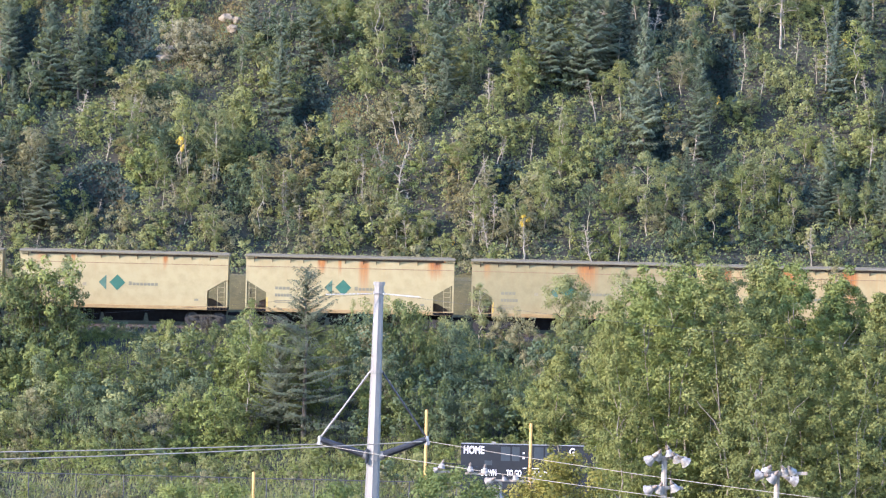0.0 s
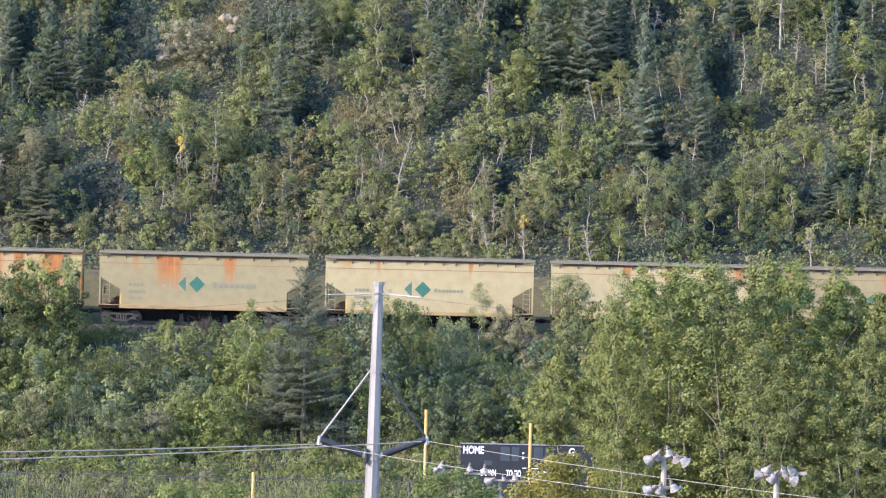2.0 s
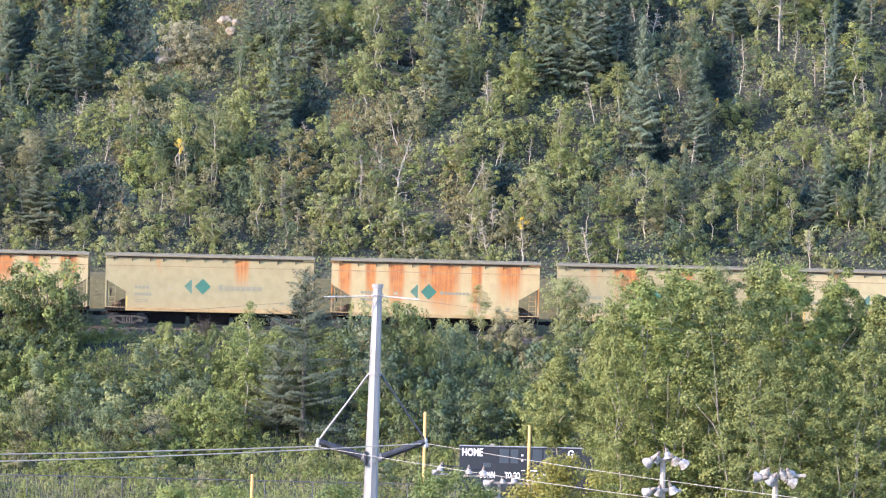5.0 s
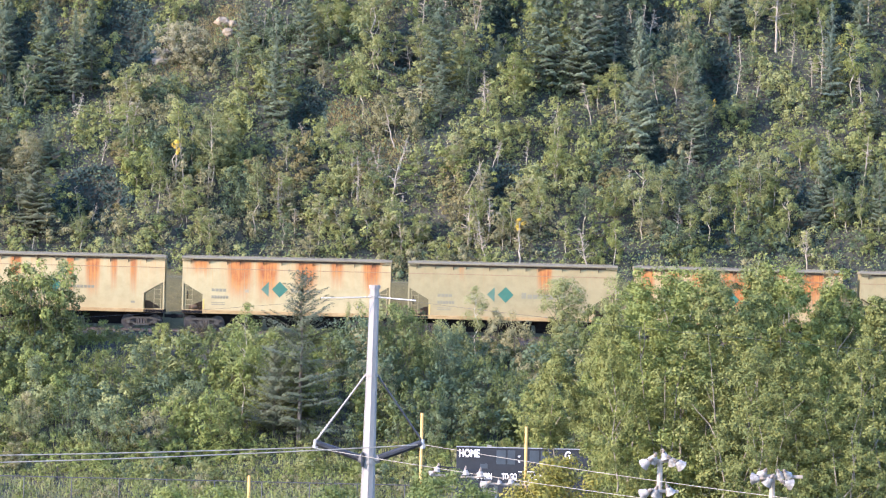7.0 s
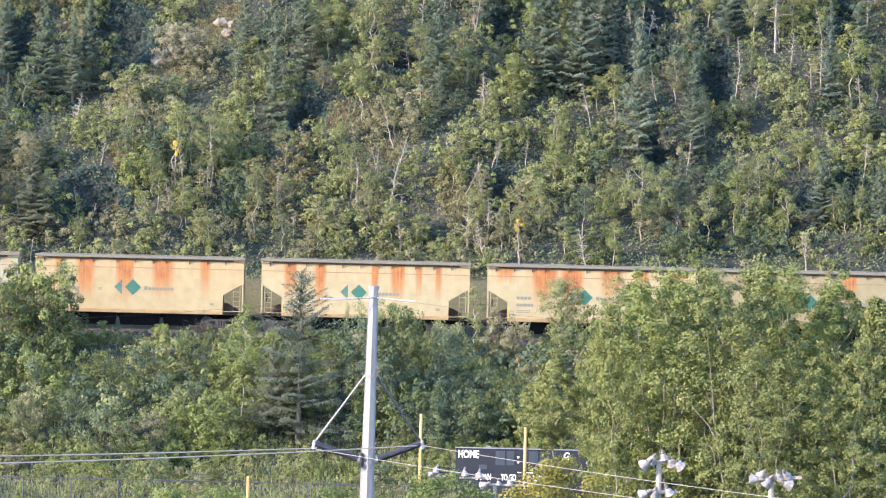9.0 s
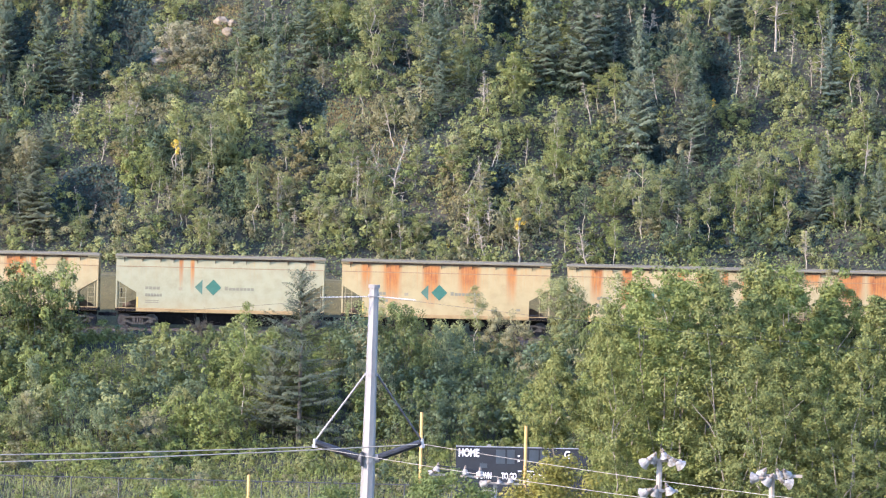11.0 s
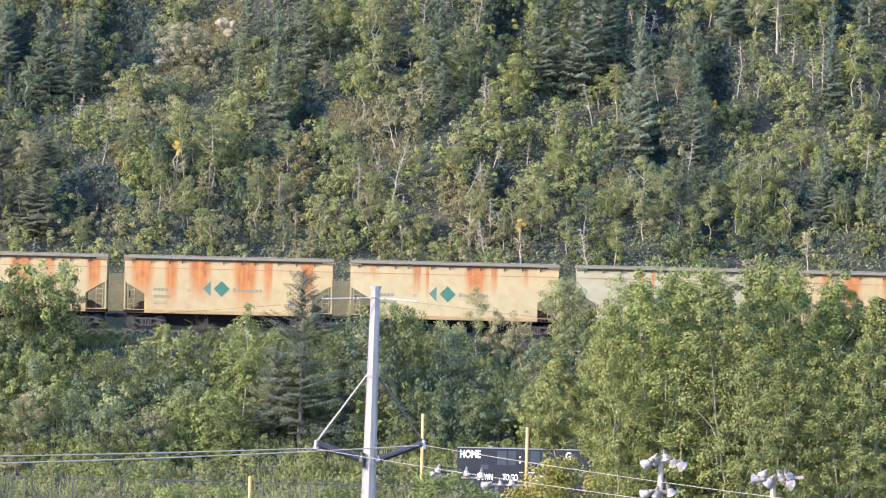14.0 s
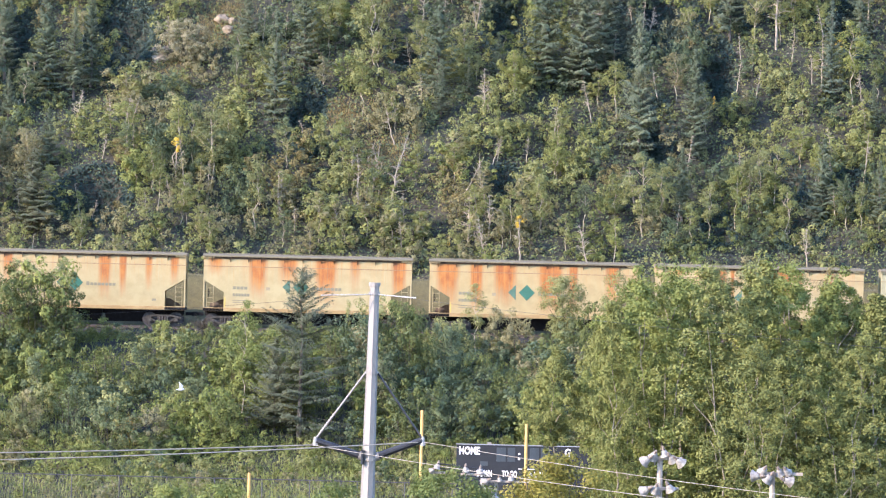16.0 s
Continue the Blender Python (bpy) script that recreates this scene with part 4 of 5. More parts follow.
# plain blocks in place of lettering: name, widths, gap, height
shared("capital_block", bar(0.205, 0.25), letter_grey)
shared("letter_block", bar(0.2, 0.18), letter_grey)
shared("large_capital_block", bar(0.3, 0.38), letter_grey)
shared("large_letter_block", bar(0.3, 0.28), letter_grey)
shared("marking_block", bar(0.21, 0.19), letter_grey)
shared("number_block", bar(0.16, 0.19), letter_grey)
shared("data_lines", bar(0.9, 0.05), letter_grey)
shared("data_plate", boxed(0, 0.26, -DEPTH, 0, 0, 0.14), letter_grey)

TRAIN = []


def hopper_car(order, paint, label, large=False, worn=False):
    car = tagged(new("hopper_car"), label, "hopper car", "hopper cars of the train")

    def fit(name, x=0.0, y=0.0, z=0.0, material=None, parent=None, text="", turn=0, as_name=""):
        ob = part(as_name or name, PARTS[name], None, parent or car, text)
        ob.matrix_basis = pose(x, y, z, 0, 0, turn)
        if material:
            ob.material_slots[0].link, ob.material_slots[0].material = "OBJECT", material
        return ob

    fit("body", material=paint)
    roof = fit("roof", text="weathered grey roof edge")
    fit("running_board", parent=roof)
    for i in range(11):
        # gussets take the dark colour to strengthen their wedge-shaped shade
        fit("gusset", -HALF + 0.55 + i * 1.2 - (0.35 if i in (3, 7) else 0), -1.4, TOP - 0.088, dark_rust_and_shade)
    for s in (-1, 1):
        fit("seam", 0, 1.405 * s, TOP - 0.72)
        fit("eave_gap", 0, 1.41 * s, TOP - 0.15)
        fit("side_sill", 0, 1.4 * s, 0, sill_paint)
        fit("end_floor", (HALF - 0.68) * s, 0, 0)
        fit("coupler", (HALF - 0.02) * s, 0, 0, turn=0 if s > 0 else 180)
        fit("end_web", (HALF - 0.7) * s, 0.5, 0, turn=0 if s > 0 else 180)
        fit("end_bracket", HALF * s, -1.47, 0, paint, turn=0 if s > 0 else 180)
        for w in (-1, 1):
            fit("corner_post", (HALF - 0.05) * s, 1.36 * w, 0, paint)
        fit("ladder", (HALF - 0.45) * s, -1.34, 0, paint)
    fit("brake_wheel", -HALF + 0.35, -0.9, 2.3, turn=90)
    fit("brake_cylinder", -HALF + 0.75, -0.7, SILL + 0.4)
    fit("centre_sill")
    for x in (-2.9, 0, 2.9):
        fit("outlet", x)
    for s in (-1, 1):
        bogie = new("bogie")
        bogie.parent = car
        bogie.matrix_basis = pose(5.4 * s, 0, 0)
        fit("bolster", parent=bogie)
        for w in (-1, 1):
            frame_part = fit("side_frame", 0, 1.02 * w, 0, parent=bogie)
            fit("spring", 0, 1.02 * w, 0, parent=bogie)
        for a in (-0.87, 0.87):
            fit("wheelset", a, 0, 0.457, parent=bogie)
    side = -1.402
    fit("logo_diamond", -HALF + 6.45, side, TOP - 2.0)
    fit("logo_triangle", -HALF + 5.72, side, TOP - 2.0)
    size, x0, z0 = ("large_", 7.5, TOP - 2.22) if large else ("", 7.2, TOP - 2.17)
    step = 0.36 if large else 0.243
    fit(size + "capital_block", -HALF + x0, side, z0, as_name="letter_block")
    for i in range(7):
        fit(size + "letter_block", -HALF + x0 + step * (i + 1.1), side, z0, as_name="letter_block")
    for i in range(4):
        fit("marking_block", -HALF + 1.95 + 0.25 * i, side, TOP - 2.22, as_name="letter_block")
    for i in range(6):
        fit("number_block", -HALF + 1.95 + 0.19 * i, side, TOP - 2.68, as_name="letter_block")
    fit("data_lines", -HALF + 1.95, side, TOP - 2.98)
    fit("data_lines", -HALF + 1.95, side, TOP - 3.1)
    fit("reflective_strip", -HALF + 1.44, side)
    fit("small_stencil", -HALF + 4.15, side, TOP - 2.25)
    fit("data_plate", HALF - 2.2, side, TOP - 3.1)
    TRAIN.append((order, car))
    car.matrix_basis = train_pose(order, 0)
    return car


def train_pose(order, t):
    return pose(-13.29 + HALF - PITCH * order + SPEED * t, TRACK_Y, RAIL_Z)


CREAM, TAN, PALE, WARM = (0.325, 0.275, 0.132), (0.24, 0.205, 0.095), (0.268, 0.26, 0.15), (0.325, 0.263, 0.118)
FEW = [(1.3, 0.15, 1.2, 0.3), (4.4, 0.12, 0.9, 0.4), (8.9, 0.2, 1.3, 0.4), (12.3, 0.3, 1.0, 0.5)]
cars = (
    (-3, TAN, FEW, False, "tan"), (-2, WARM, [(1.6, 0.5, 2.2, 0.8), (6, 0.6, 2.6, 0.8), (10, 0.5, 2.4, 0.7)], False, "rust-streaked cream"),
    (-1, TAN, [(7.6, 0.6, 1.6, 0.5), (1.0, 0.2, 1.2, 0.3)], False, "tan"),
    (0, CREAM, [(5.0, 0.25, 0.9, 0.8), (7.8, 0.3, 2.2, 0.5), (12.5, 0.4, 1.1, 0.7), (6.2, 0.1, 1.2, 0.5)], False, "cream"),
    (1, CREAM, [(3.5, 0.12, 0.9, 0.6), (9.6, 0.15, 0.9, 0.6), (1.4, 0.3, 0.7, 0.3)], False, "clean cream"),
    (2, TAN, [(4.6, 0.75, 2.1, 0.75), (8.6, 0.35, 1.7, 0.7), (2.4, 0.2, 1.2, 0.4)], True, "tan"),
    (3, WARM, [(0.9, 0.35, 3.0, 0.8), (2.6, 0.3, 2.6, 0.85), (4.3, 0.45, 3.2, 0.85), (7.4, 0.9, 3.0, 0.95), (9.6, 0.3, 3.2, 0.9), (11.8, 0.7, 2.3, 0.8), (6.1, 0.3, 2.2, 0.7)], False, "heavily rusted cream"),
    (4, TAN, [(9.0, 0.4, 1.7, 0.8), (3.5, 0.15, 1.0, 0.3)], True, "tan"),
    (5, CREAM, [(1.2, 0.5, 1.0, 0.7), (3.8, 0.7, 2.4, 0.85), (5.6, 0.6, 2.4, 0.85), (8.2, 0.6, 2.0, 0.8), (10.2, 0.4, 1.6, 0.6), (12.5, 0.5, 1.9, 0.8)], False, "rust-streaked cream"),
    (6, CREAM, [(1.9, 0.35, 2.2, 0.8), (3.9, 0.3, 2.6, 0.9), (7.5, 0.2, 2.4, 0.8), (9.0, 0.4, 2.3, 0.8), (10.4, 0.2, 2.0, 0.6), (11.7, 0.2, 2.2, 0.7)], False, "rust-streaked cream"),
    (7, WARM, [(1.6, 0.3, 2.0, 0.6), (3.3, 0.5, 2.6, 0.8), (5.9, 0.5, 2.4, 0.85), (8.4, 0.6, 2.3, 0.8), (11.2, 0.3, 2.2, 0.6)], False, "rust-streaked cream"),
    (8, PALE, [(4.3, 0.12, 1.8, 0.6), (5.05, 0.12, 1.9, 0.6), (12.9, 0.3, 0.6, 0.3)], False, "pale grey-green"),
    (9, CREAM, [(4.4, 0.25, 1.8, 0.7), (5.1, 0.1, 2.0, 0.7), (8.3, 0.6, 2.2, 0.8), (9.5, 0.2, 1.8, 0.6), (1.5, 0.2, 1.0, 0.4), (11.6, 0.15, 1.4, 0.5)], False, "rust-streaked cream"),
    (10, WARM, [(1.2, 0.6, 2.6, 0.8), (3.1, 0.35, 2.8, 0.85), (5.0, 0.6, 2.4, 0.9), (8.0, 0.65, 2.8, 0.9), (9.5, 0.25, 2.6, 0.7), (12.1, 0.4, 2.6, 0.7)], False, "heavily rusted cream"),
    (11, CREAM, [(0.8, 0.4, 1.2, 0.6), (3.6, 0.5, 2.4, 0.8), (5.6, 0.5, 1.6, 0.7), (8.1, 0.6, 2.6, 0.8), (10.0, 0.3, 1.8, 0.5), (12.9, 0.4, 2.6, 0.8)], False, "rust-streaked cream"),
    (12, CREAM, [(2.0, 0.3, 2.0, 0.6), (8.4, 0.35, 2.5, 0.8), (9.6, 0.2, 2.4, 0.8), (11.3, 0.2, 2.0, 0.6), (13.0, 0.25, 1.6, 0.7)], False, "rust-streaked cream"),
    (13, WARM, FEW, False, "cream"),
)
for order, base, streaks, large, word in cars:
    hopper_car(order, hopper_paint("hopper_paint", base, 0.6, streaks, 0.5 if "rust" in word else 0.15),
               f"{word} hopper car with teal diamond emblem on the track", large)

# ---- outcrops ----
rock_tan = surface("tan_sandstone", (0.15, 0.12, 0.072), (0.29, 0.24, 0.16), 1.5, 0.9, 0, 0.8, 0.1)
for x, y, size in ((-20.6, 454.3, 0.65), (-20.2, 455.0, 0.5), (-20.9, 455.1, 0.45), (-15.9, 457.2, 0.5), (-16.3, 458.2, 0.55), (-15.6, 457.9, 0.4)):
    bm = bmesh.new()
    bmesh.ops.create_icosphere(bm, subdivisions=3, radius=1)
    for v in bm.verts:
        n = noise.noise(v.co * 1.3 + Vector((x, y, 0))) * 0.45 + noise.noise(v.co * 3.5 + Vector((x, 0, y))) * 0.18
        v.co *= 1 + n
        v.co.z *= 0.75
    me = bpy.data.meshes.new("rock")
    bm.to_mesh(me)
    bm.free()
    me.materials.append(rock_tan)
    ob = tagged(new("rock", me), "tan weathered rock jutting from the hillside", "rock", "rocks on the hillside")
    ob.matrix_basis = pose(x, y, foot(x, y) - 0.15 * size, 20, 10, 40 * x) @ Matrix.Scale(size, 4)

# ---- power line ----
galvanised = surface("galvanised_steel", (0.175, 0.162, 0.142), (0.25, 0.235, 0.208), 3, 0.45, 0.15, 0.1, 0.01, (1, 1, 0.4))
dark_metal = surface("dark_arm", (0.012, 0.013, 0.015), (0.035, 0.036, 0.04), 6, 0.5, 0.2)
insulator_grey = surface("grey_insulator", (0.22, 0.215, 0.20), (0.34, 0.335, 0.31), 8, 0.35)
wire_metal = surface("aluminium_wire", (0.25, 0.225, 0.17), (0.36, 0.32, 0.25), 10, 0.5, 0.1)

power_pole = tagged(new("power_pole"), "tall tapered galvanised steel power pole with two dark arms", "power pole")
power_pole.matrix_basis = pose(-1.64, 138, 0.25, 0, 0.6, 0)
bm = rod(bmesh.new(), (0, 0, 0), (0, 0, 15.92), 0.29, 0.1, 8)
part("shaft", bm, galvanised, power_pole)
bm = rod(bmesh.new(), (0, 0, 15.9), (0, 0, 15.98), 0.125, 0.125, 12)
part("cap", bm, galvanised, power_pole)
for z, r in ((15.74, 0.125), (14.02, 0.145), (12.25, 0.165), (12.12, 0.165), (11.2, 0.18)):
    part("clamp_band", rod(bmesh.new(), (0, 0, z - 0.03), (0, 0, z + 0.03), r, r, 12), galvanised, power_pole)
part("step_plate", boxed(-0.17, -0.12, -0.2, -0.05, 12.02, 12.34, bevel=0.01), dark_metal, power_pole)
for s, tip, top in ((-1, (-1.18, 0, 12.52), (-0.13, 0, 14.02)), (1, (1.16, 0, 12.6), (0.13, 0, 14.02))):
    bm = rod(bmesh.new(), (s * 0.13, 0, 12.18), (tip[0] - s * 0.03, 0, tip[2] - 0.02), 0.078, 0.066, 10)
    arm = part("arm", bm, dark_metal, power_pole, "dark tapered arm")
    bm = rod(bmesh.new(), (s * 0.12, 0, 12.18), (s * 0.22, 0, 12.21), 0.095, 0.095, 10)
    part("collar", bm, galvanised, arm)
    bm = rod(bmesh.new(), tip, top, 0.022, 0.022, 8)
    if s < 0:
        for i in range(7):
            p = Vector(tip).lerp(Vector(top), 0.12 + i * 0.04)
            q = Vector(tip).lerp(Vector(top), 0.135 + i * 0.04)
            rod(bm, p, q, 0.034, 0.034, 8)
    part("brace", bm, galvanised if s < 0 else dark_metal, power_pole)
    bm = rod(bmesh.new(), (tip[0], 0, tip[2] - 0.14), (tip[0], 0, tip[2] + 0.06), 0.05, 0.035, 8)
    rod(bm, (tip[0] - 0.06, 0, tip[2] - 0.1), (tip[0] + 0.06, 0, tip[2] - 0.1), 0.03, 0.03, 8)
    part("line_clamp", bm, insulator_grey, power_pole)


def cable(name, a, b, sag, radius, material, label, steps=24, reach=0.0):
    """A wire that hangs between two points."""
    a, b = Vector(a), Vector(b)
    cu = bpy.data.curves.new(name, "CURVE")
    cu.dimensions, cu.bevel_depth, cu.bevel_resolution = "3D", radius, 1
    sp = cu.splines.new("POLY")
    sp.points.add(steps)
    for i in range(steps + 1):
        s = i / steps
        p = a.lerp(b, s)
        sp.points[i].co = (p.x, p.y, p.z - 4 * sag * s * (1 - s), 1)
    cu.materials.append(material)
    return tagged(new(name, cu), label, "power line", "wires of the power line")


cable("power_line", (-2.76, 138, 12.66), (-42, 120, 13.3), 0.6, 0.014, wire_metal, "pale bare wire strung from the pole's arm")
cable("power_line", (-2.76, 138, 12.66), (36, 60, 13.95), 1.1, 0.0065, wire_metal, "pale bare wire strung from the pole's arm")
cable("power_line", (-0.33, 138, 12.78), (-42, 120, 12.95), 0.75, 0.014, wire_metal, "pale bare wire passing behind the pole")
cable("power_line", (-0.33, 138, 12.78), (36, 60, 14.25), 1.1, 0.0065, wire_metal, "pale bare wire strung from the pole's arm")
cable("power_line", (-1.46, 137.86, 15.98), (-42, 120, 15.3), 0.9, 0.003, dark_metal, "thin wire at the top of the pole")
cable("power_line", (-1.46, 137.86, 15.98), (36, 60, 16.2), 0.9, 0.003, dark_metal, "thin wire at the top of the pole")
white_plastic = surface("white_plastic", (0.42, 0.40, 0.36), (0.55, 0.53, 0.48), 8, 0.4)
for a, b, name in (((-2.62, 137.4, 15.93), (-1.52, 137.84, 15.97), "wire_grip"), ((-1.38, 137.8, 15.97), (-0.55, 136.1, 15.93), "wire_grip")):
    bm, a, b = bmesh.new(), Vector(a), Vector(b)
    for i in range(26):
        p, q = a.lerp(b, i / 26), a.lerp(b, (i + 0.7) / 26)
        rod(bm, p, q, 0.009 if i % 2 else 0.014, None, 6)
    ob = new(name, bpy.data.meshes.new(name))
    bm.to_mesh(ob.data)
    bm.free()
    ob.data.materials.append(white_plastic)
    tagged(ob, "white twisted grip on the pole's top wire", "wire grip")

# ---- floodlights of the field ----
lamp_white = surface("weathered_enamel", (0.13, 0.12, 0.10), (0.36, 0.335, 0.29), 6, 0.5)
pole_wood = surface("weathered_pole_wood", (0.24, 0.20, 0.15), (0.42, 0.36, 0.28), 4, 0.85, stretch=(3, 3, 0.3))
lamp_inside = surface("lamp_reflector", (0.55, 0.57, 0.6), (0.75, 0.77, 0.8), 5, 0.25, 0.6)


def shade_mesh():
    """A bell-shaped reflector, open below, with a socket housing on top."""
    bm = bmesh.new()
    profile = [(0.05, 0.2), (0.1, 0.19), (0.16, 0.14), (0.21, 0.04), (0.26, -0.12), (0.34, -0.26), (0.355, -0.28), (0.33, -0.26), (0.24, -0.11), (0.18, 0.04), (0.02, 0.12)]
    rings = [[bm.verts.new((r * math.cos(a * 0.3927), r * math.sin(a * 0.3927), z)) for a in range(16)] for r, z in profile]
    for p, q in zip(rings, rings[1:]):
        for i in range(16):
            bm.faces.new((p[i], p[(i + 1) % 16], q[(i + 1) % 16], q[i])).smooth = True
    bm.faces.new(rings[0][::-1])
    bmesh.ops.recalc_face_normals(bm, faces=bm.faces[:])
    me = bpy.data.meshes.new("shade")
    bm.to_mesh(me)
    bm.free()
    me.materials.append(lamp_white)
    return me


SHADE = shade_mesh()
rusty_housing = surface("rusty_lamp_housing", (0.10, 0.075, 0.055), (0.34, 0.29, 0.23), 7, 0.7, 0.2)
HOUSING = bpy.data.meshes.new("housing")
bm = rod(bmesh.new(), (0, 0, 0.17), (0, 0, 0.42), 0.105, 0.085, 12)
rod(bm, (0, 0, 0.24), (0, 0, 0.28), 0.125, 0.125, 12)
rod(bm, (0, 0, 0.42), (0, 0, 0.5), 0.05, 0.03, 8)
bm.to_mesh(HOUSING)
bm.free()
HOUSING.materials.append(rusty_housing)


def floodlight_pole(x, y, top, lamps, arms, label):
    """lamps: across, height below the top, lean across, lean to the field, size."""
    ob = tagged(new("floodlight_pole"), label, "floodlight", "floodlights of the playing field")
    z0 = foot(x, y)
    ob.matrix_basis = pose(x, y, z0)
    h = top - z0
    part("pole", rod(bmesh.new(), (0, 0, -0.1), (0, 0, h), 0.13, 0.09, 10), pole_wood, ob, "weathered wooden pole")
    for z, a, b in arms:
        part("crossarm", boxed(a, b, -0.18, -0.09, h + z - 0.05, h + z + 0.05, bevel=0.01), pole_wood, ob)
    for dx, dz, lean, dip, size in lamps:
        lamp = part("floodlight", SHADE, None, ob)
        lamp.matrix_basis = pose(dx, -0.25, h + dz, 0.6 * dip, 1.45 * lean, 0) @ Matrix.Scale(size * 0.56, 4)
        part("housing", HOUSING, None, lamp, "rusty lamp housing")
        bm = rod(bmesh.new(), (dx, -0.33, h + dz + 0.1), (dx * 0.6, -0.1, h + dz + 0.02), 0.025, None, 6)
        part("bracket", bm, dark_metal, ob)
    return ob


floodlight_pole(7.0, 200, 10.6, ((-0.42, -0.1, 35, 40, 1.0), (-0.2, 0.05, 15, 70, 0.9), (0.12, 0.14, -10, 20, 0.8), (0.34, -0.02, -25, 55, 0.9), (0.58, -0.12, -35, 35, 1.0), (-0.42, -1.05, 40, 50, 1.0), (-0.12, -1.0, 10, 60, 0.9), (0.3, -0.95, -20, 30, 0.9)),
                ((-0.05, -0.6, 0.7), (-1.0, -0.6, 0.6)), "weathered wooden pole with two rows of white bell floodlights")
floodlight_pole(10.56, 200, 10.15, ((-0.5, -0.08, 60, 40, 1.0), (-0.3, 0.1, 20, 75, 0.9), (-0.12, -0.12, 25, 40, 1.0), (0.2, 0.08, -15, 60, 0.8), (0.42, 0.1, -25, 70, 0.8), (0.45, -0.2, -50, 40, 1.0)),
                ((0.0, -0.6, 0.95),), "weathered wooden pole with a cluster of white bell floodlights")
floodlight_pole(2.75, 300, 6.1, ((-2.77, 0.63, 10, 10, 0.95), (-3.0, 0.42, 40, 60, 0.8), (-1.44, 0.52, 0, 15, 0.95), (-0.74, 0.46, 0, 20, 1.0), (-0.46, -0.05, 40, 60, 1.2), (-0.34, -0.47, 50, 70, 1.1), (0.16, 0.08, -10, 20, 0.7), (0.7, 0.15, -5, 15, 0.9), (1.6, 0.15, -20, 25, 0.8), (-0.1, -0.75, -20, 30, 1.1)),
                ((0.3, -3.1, -2.4), (0.25, -1.7, -0.5), (-0.05, -0.6, 1.8)), "pole with crossarms crowded with white bell floodlights")

# ---- scoreboard ----
board_black = surface("matt_black_board", (0.012, 0.015, 0.02), (0.02, 0.025, 0.03), 2, 0.9, 0, 0.1, 0.005)
panel_grey = surface("dim_digit_panel", (0.028, 0.038, 0.046), (0.045, 0.056, 0.066), 3, 0.4)
letter_white = surface("white_lettering", (0.72, 0.72, 0.72), (0.85, 0.85, 0.85), 3, 0.5)
post_steel = surface("painted_post", (0.20, 0.21, 0.22), (0.32, 0.33, 0.34), 3, 0.6)
scoreboard = tagged(new("scoreboard"), "long black scoreboard with white lettering beside the field", "scoreboard")
scoreboard.matrix_basis = pose(1.06, 372, foot(5, 372))
SB_TOP = 5.23
part("board", boxed(0, 7.9, 0, 0.3, SB_TOP - 3.0, SB_TOP, bevel=0.02), board_black, scoreboard)
part("top_rail", boxed(-0.02, 7.92, -0.03, 0.33, SB_TOP + 0.002, SB_TOP + 0.05, bevel=0.01), post_steel, scoreboard)
for x in (1.2, 4.0, 6.7):
    part("support_post", boxed(x - 0.12, x + 0.12, 0.32, 0.56, -0.2, SB_TOP - 0.1, bevel=0.02), post_steel, scoreboard)
for a, b, lo, hi in ((1.4, 1.85, 1.22, 0.95), (2.35, 2.9, 0.95, 0.12), (3.0, 3.45, 0.95, 0.12), (4.3, 4.85, 0.8, 0.1), (4.95, 5.5, 0.8, 0.1)):
    part("digit_panel", boxed(a, b, -0.012, 0.05, SB_TOP - lo, SB_TOP - hi), panel_grey, scoreboard)
for z in (0.42, 0.72):
    part("colon_dot", boxed(3.63, 3.74, -0.014, 0.05, SB_TOP - z - 0.1, SB_TOP - z), letter_white, scoreboard)


def lettering(text, x, z, size, parent, wide=1.0):
    cu = bpy.data.curves.new("lettering", "FONT")
    cu.body, cu.size, cu.extrude, cu.offset = text, size, 0.008, 0.018
    cu.materials.append(letter_white)
    ob = new("lettering", cu)
    ob.parent = parent
    ob.matrix_basis = pose(x, -0.012, z, 90, 0, 0) @ Matrix.Diagonal((wide, 1, 1, 1))
    return tagged(ob, "white painted lettering")


lettering("HOME", 0.14, SB_TOP - 0.55, 0.62, scoreboard, 0.7)
lettering("DOWN", 1.2, SB_TOP - 1.83, 0.5, scoreboard, 0.54)
lettering("TO GO", 2.7, SB_TOP - 1.83, 0.5, scoreboard, 0.54)
lettering("BALL ON", 4.3, SB_TOP - 1.83, 0.44, scoreboard, 0.5)
lettering("G", 6.35, SB_TOP - 0.55, 0.62, scoreboard, 0.8)
part("divider_line", boxed(3.65, 4.6, -0.014, 0.05, SB_TOP - 1.38, SB_TOP - 1.33), letter_white, scoreboard)
part("sensor_box", boxed(1.8, 2.05, 0.05, 0.25, SB_TOP + 0.052, SB_TOP + 0.16, bevel=0.01), lamp_white, scoreboard)

# ---- goal posts ----
goal_yellow = surface("yellow_goal_paint", (0.46, 0.27, 0.07), (0.58, 0.37, 0.11), 3, 0.45)
goal = tagged(new("goal_posts"), "yellow football goal with two tall uprights", "goal post")
goal.matrix_basis = pose(1.89, 340, foot(2, 340))
for x, top in ((-2.81, 8.0), (2.81, 7.4)):
    part("upright", rod(bmesh.new(), (x, 0, 3.0), (x, 0, top), 0.085, 0.085, 12), goal_yellow, goal)
part("crossbar", rod(bmesh.new(), (-2.81, 0, 3.05), (2.81, 0, 3.05), 0.1, 0.1, 12), goal_yellow, goal)
bm = rod(bmesh.new(), (0, 1.6, -0.1), (0, 1.6, 2.2), 0.11, 0.11, 12)
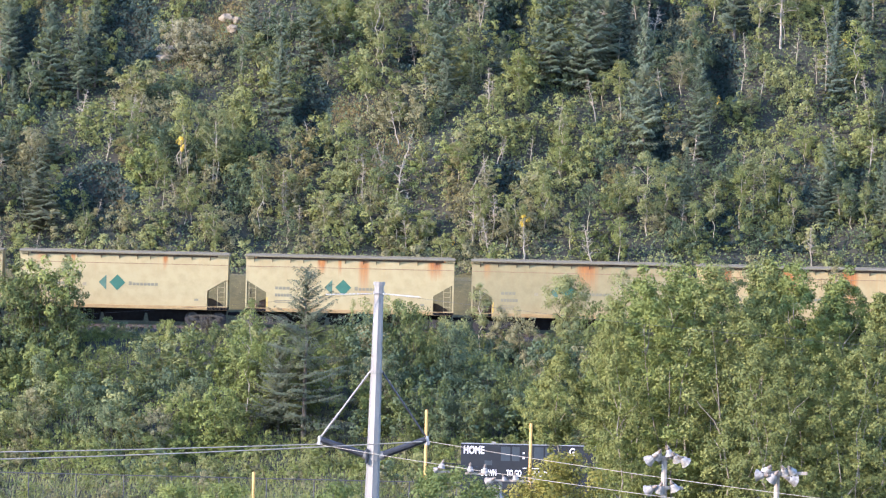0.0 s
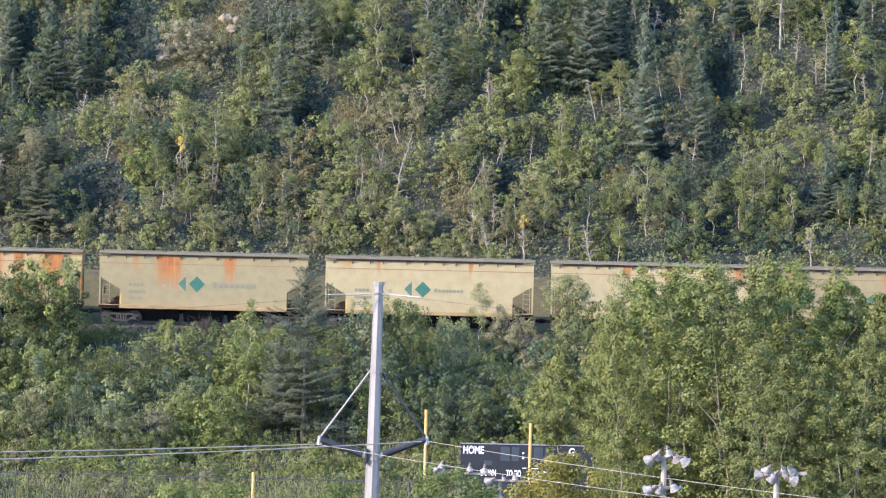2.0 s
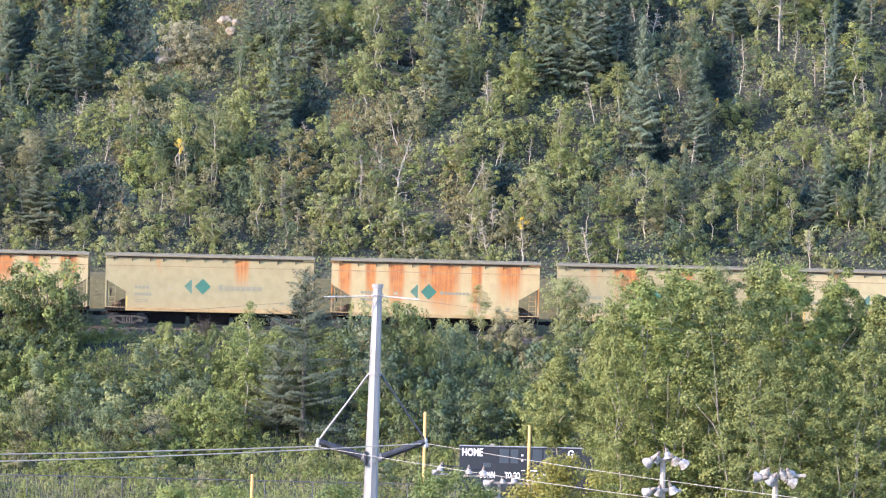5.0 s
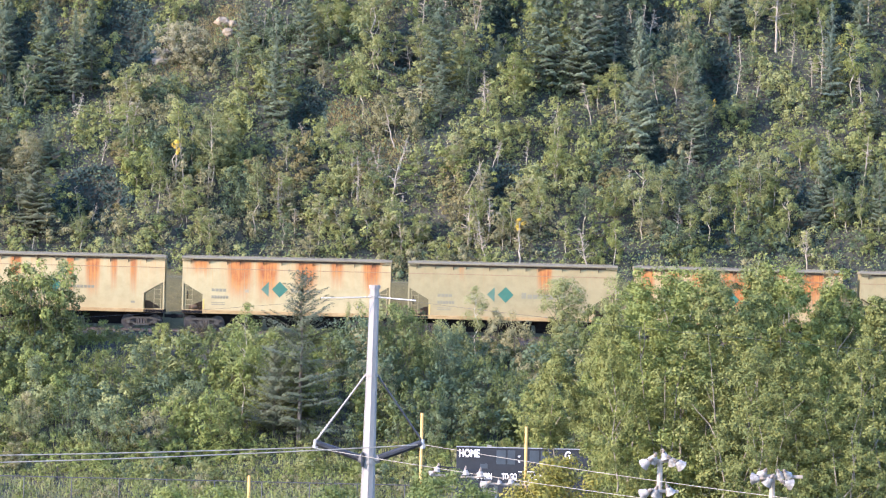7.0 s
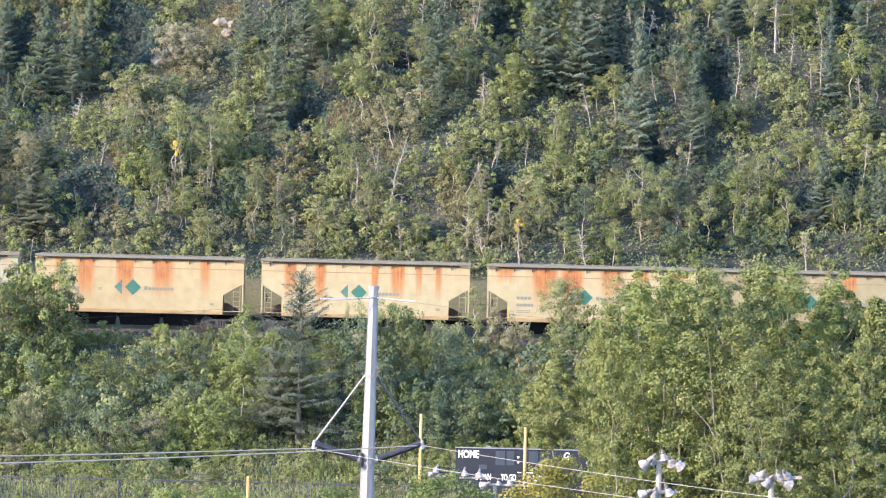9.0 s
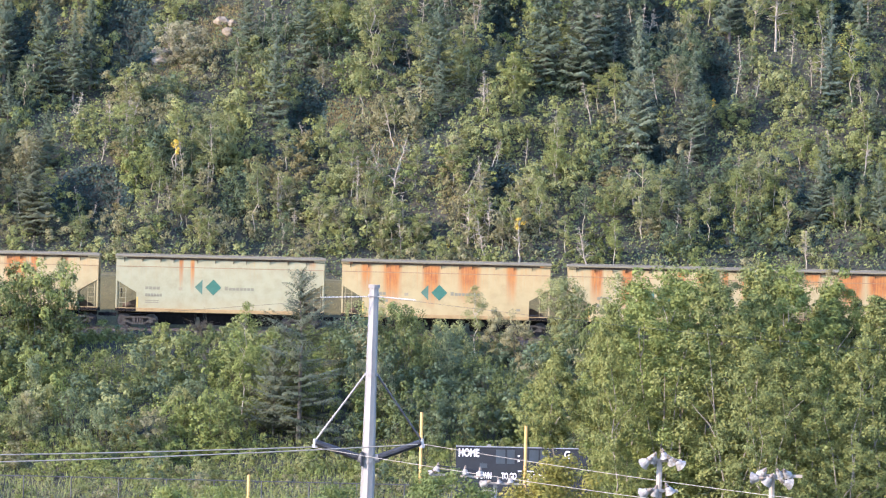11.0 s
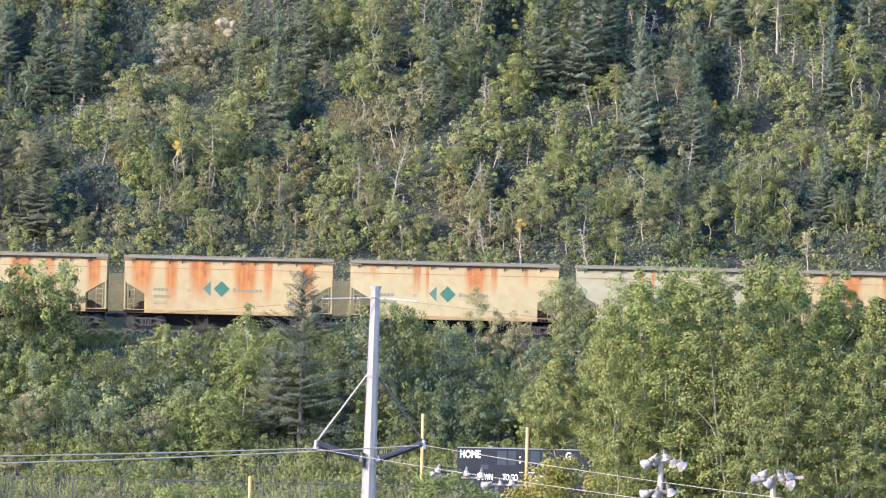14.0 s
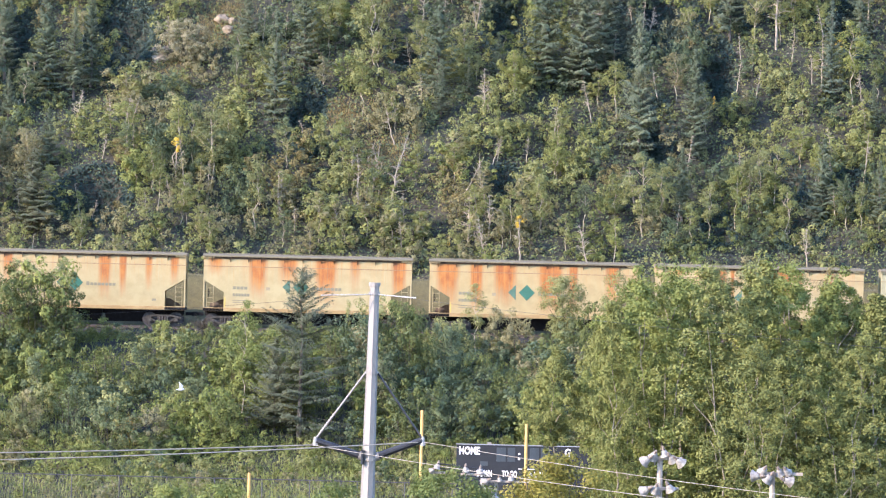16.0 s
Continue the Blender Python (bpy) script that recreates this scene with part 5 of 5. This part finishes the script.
rod(bm, (0, 1.6, 2.15), (0, 0, 3.05), 0.1, 0.1, 12)
part("gooseneck", bm, goal_yellow, goal)
marker = tagged(new("field_pole"), "short yellow pole standing at the edge of the field", "pole")
marker.matrix_basis = pose(-10.12, 340, foot(-10, 340))
part("post", rod(bmesh.new(), (0, 0, -0.1), (0, 0, 4.4), 0.085, 0.085, 12), goal_yellow, marker)
part("cap", rod(bmesh.new(), (0, 0, 4.4), (0, 0, 4.44), 0.09, 0.05, 12), goal_yellow, marker)

# ---- fence ----
fence_metal = surface("dull_fence_metal", (0.04, 0.04, 0.04), (0.09, 0.09, 0.09), 4, 0.6, 0.3)
fence = tagged(new("chain_link_fence"), "chain-link fence along the foot of the bank", "fence")
fence.matrix_basis = pose(0, 386, 0)
fz = [foot(-31 + i * 2.9, 386) for i in range(17)]
top_z = 2.72
for i in range(17):
    x = -31 + i * 2.9
    part("fence_post", rod(bmesh.new(), (x, 0, fz[i] - 0.2), (x, 0, top_z), 0.035, None, 8), fence_metal, fence)
part("top_rail", rod(bmesh.new(), (-31, 0, top_z - 0.02), (15.4, 0, top_z - 0.02), 0.03, None, 8), fence_metal, fence)
bm = bmesh.new()
for i in range(310):
    x = -31 + i * 0.15
    for s in (-1, 1):
        rod(bm, (x, 0, top_z - 0.05), (x + s * 0.85, 0, top_z - 1.75), 0.003, None, 3)
part("wire_mesh", bm, fence_metal, fence, "grey wire mesh")

# ---- bird ----
white_feather = surface("white_feather", (0.70, 0.70, 0.68), (0.86, 0.86, 0.84), 8, 0.7)
grey_feather = surface("grey_feather", (0.45, 0.46, 0.48), (0.62, 0.63, 0.65), 8, 0.7)
beak_yellow = surface("beak_yellow", (0.6, 0.4, 0.05), (0.75, 0.5, 0.1), 8, 0.5)
gull = tagged(new("gull"), "white gull in flight with beating grey-tipped wings", "bird")
bm = bmesh.new()
bmesh.ops.create_uvsphere(bm, u_segments=12, v_segments=8, radius=0.1)
for v in bm.verts:
    v.co.x *= 2.4 if v.co.x > 0 else 2.7
for f in bm.faces:
    f.smooth = True
part("body", bm, white_feather, gull)
bm = bmesh.new()
bmesh.ops.create_uvsphere(bm, u_segments=10, v_segments=7, radius=0.062, matrix=Matrix.Translation((0.25, 0, 0.03)))
head = part("head", bm, white_feather, gull)
part("beak", rod(bmesh.new(), (0.3, 0, 0.025), (0.37, 0, 0.015), 0.016, 0.004, 6), beak_yellow, head)
bm = prism(bmesh.new(), [(-0.22, -0.03), (-0.22, 0.03), (-0.42, 0.09), (-0.42, -0.09)], -0.008, 0.008)
bm.transform(pose(0, 0, 0, 90, 0, 0))
part("tail", bm, white_feather, gull)
SIZE = 0.54
WINGS = []
for s in (-1, 1):
    bm = prism(bmesh.new(), [(0.13, 0.0), (0.19, 0.3), (0.08, 0.5), (-0.12, 0.7), (-0.07, 0.45), (-0.1, 0.2), (-0.12, 0.0)], -0.01, 0.01)
    bm.transform(pose(0, 0, 0, 90, 0, 0) if s < 0 else pose(0, 0, 0, -90, 0, 0))
    wing = part("wing", bm, white_feather, gull)
    bm = prism(bmesh.new(), [(0.09, 0.48), (-0.12, 0.7), (-0.05, 0.5)], -0.013, 0.013)
    bm.transform(pose(0, 0, 0, 90, 0, 0) if s < 0 else pose(0, 0, 0, -90, 0, 0))
    part("wing_tip", bm, grey_feather, wing)
    WINGS.append((s, wing))

for me in {o.data for o in gull.children_recursive}:
    me.transform(Matrix.Scale(SIZE, 4))


def motions():
    for order, car in TRAIN:
        walk(car, [(t, train_pose(order, t)) for t in (0, 4, 8, 12, 16)])
        if 0 <= order <= 11:
            for wheel in [o for o in car.children_recursive if o.name.startswith("wheelset")]:
                home = wheel.matrix_basis.copy()
                turn = math.degrees(SPEED / FPS / 0.457)
                walk(wheel, [(i / FPS, home @ pose(0, 0, 0, 0, turn * i, 0)) for i in range(16 * FPS + 1)])
    # the gull crosses near the end
    gull_rows = [(0, -150.0, 300, 6.0), (14.0, -29.9, 300, 9.2)] + [(t, x, 300, z) for t, x, z in ((15, -20.72, 9.20), (15.2, -19.01, 9.25), (15.4, -17.25, 9.42), (15.6, -15.54, 9.62), (15.8, -13.88, 9.71), (16, -12.26, 10.05))]
    walk(gull, [(t, pose(x, y, z, 0, -4, 6)) for t, x, y, z in gull_rows])
    for s, wing in WINGS:
        walk(wing, [(i * 0.1, pose(0, 0.05 * s, 0.03, s * (18 + 38 * math.cos(i * 0.1 * 2 * math.pi * 3.333 - 2 * math.pi * 3.333 * 15.4)), 0, 0)) for i in range(161)])


motions()
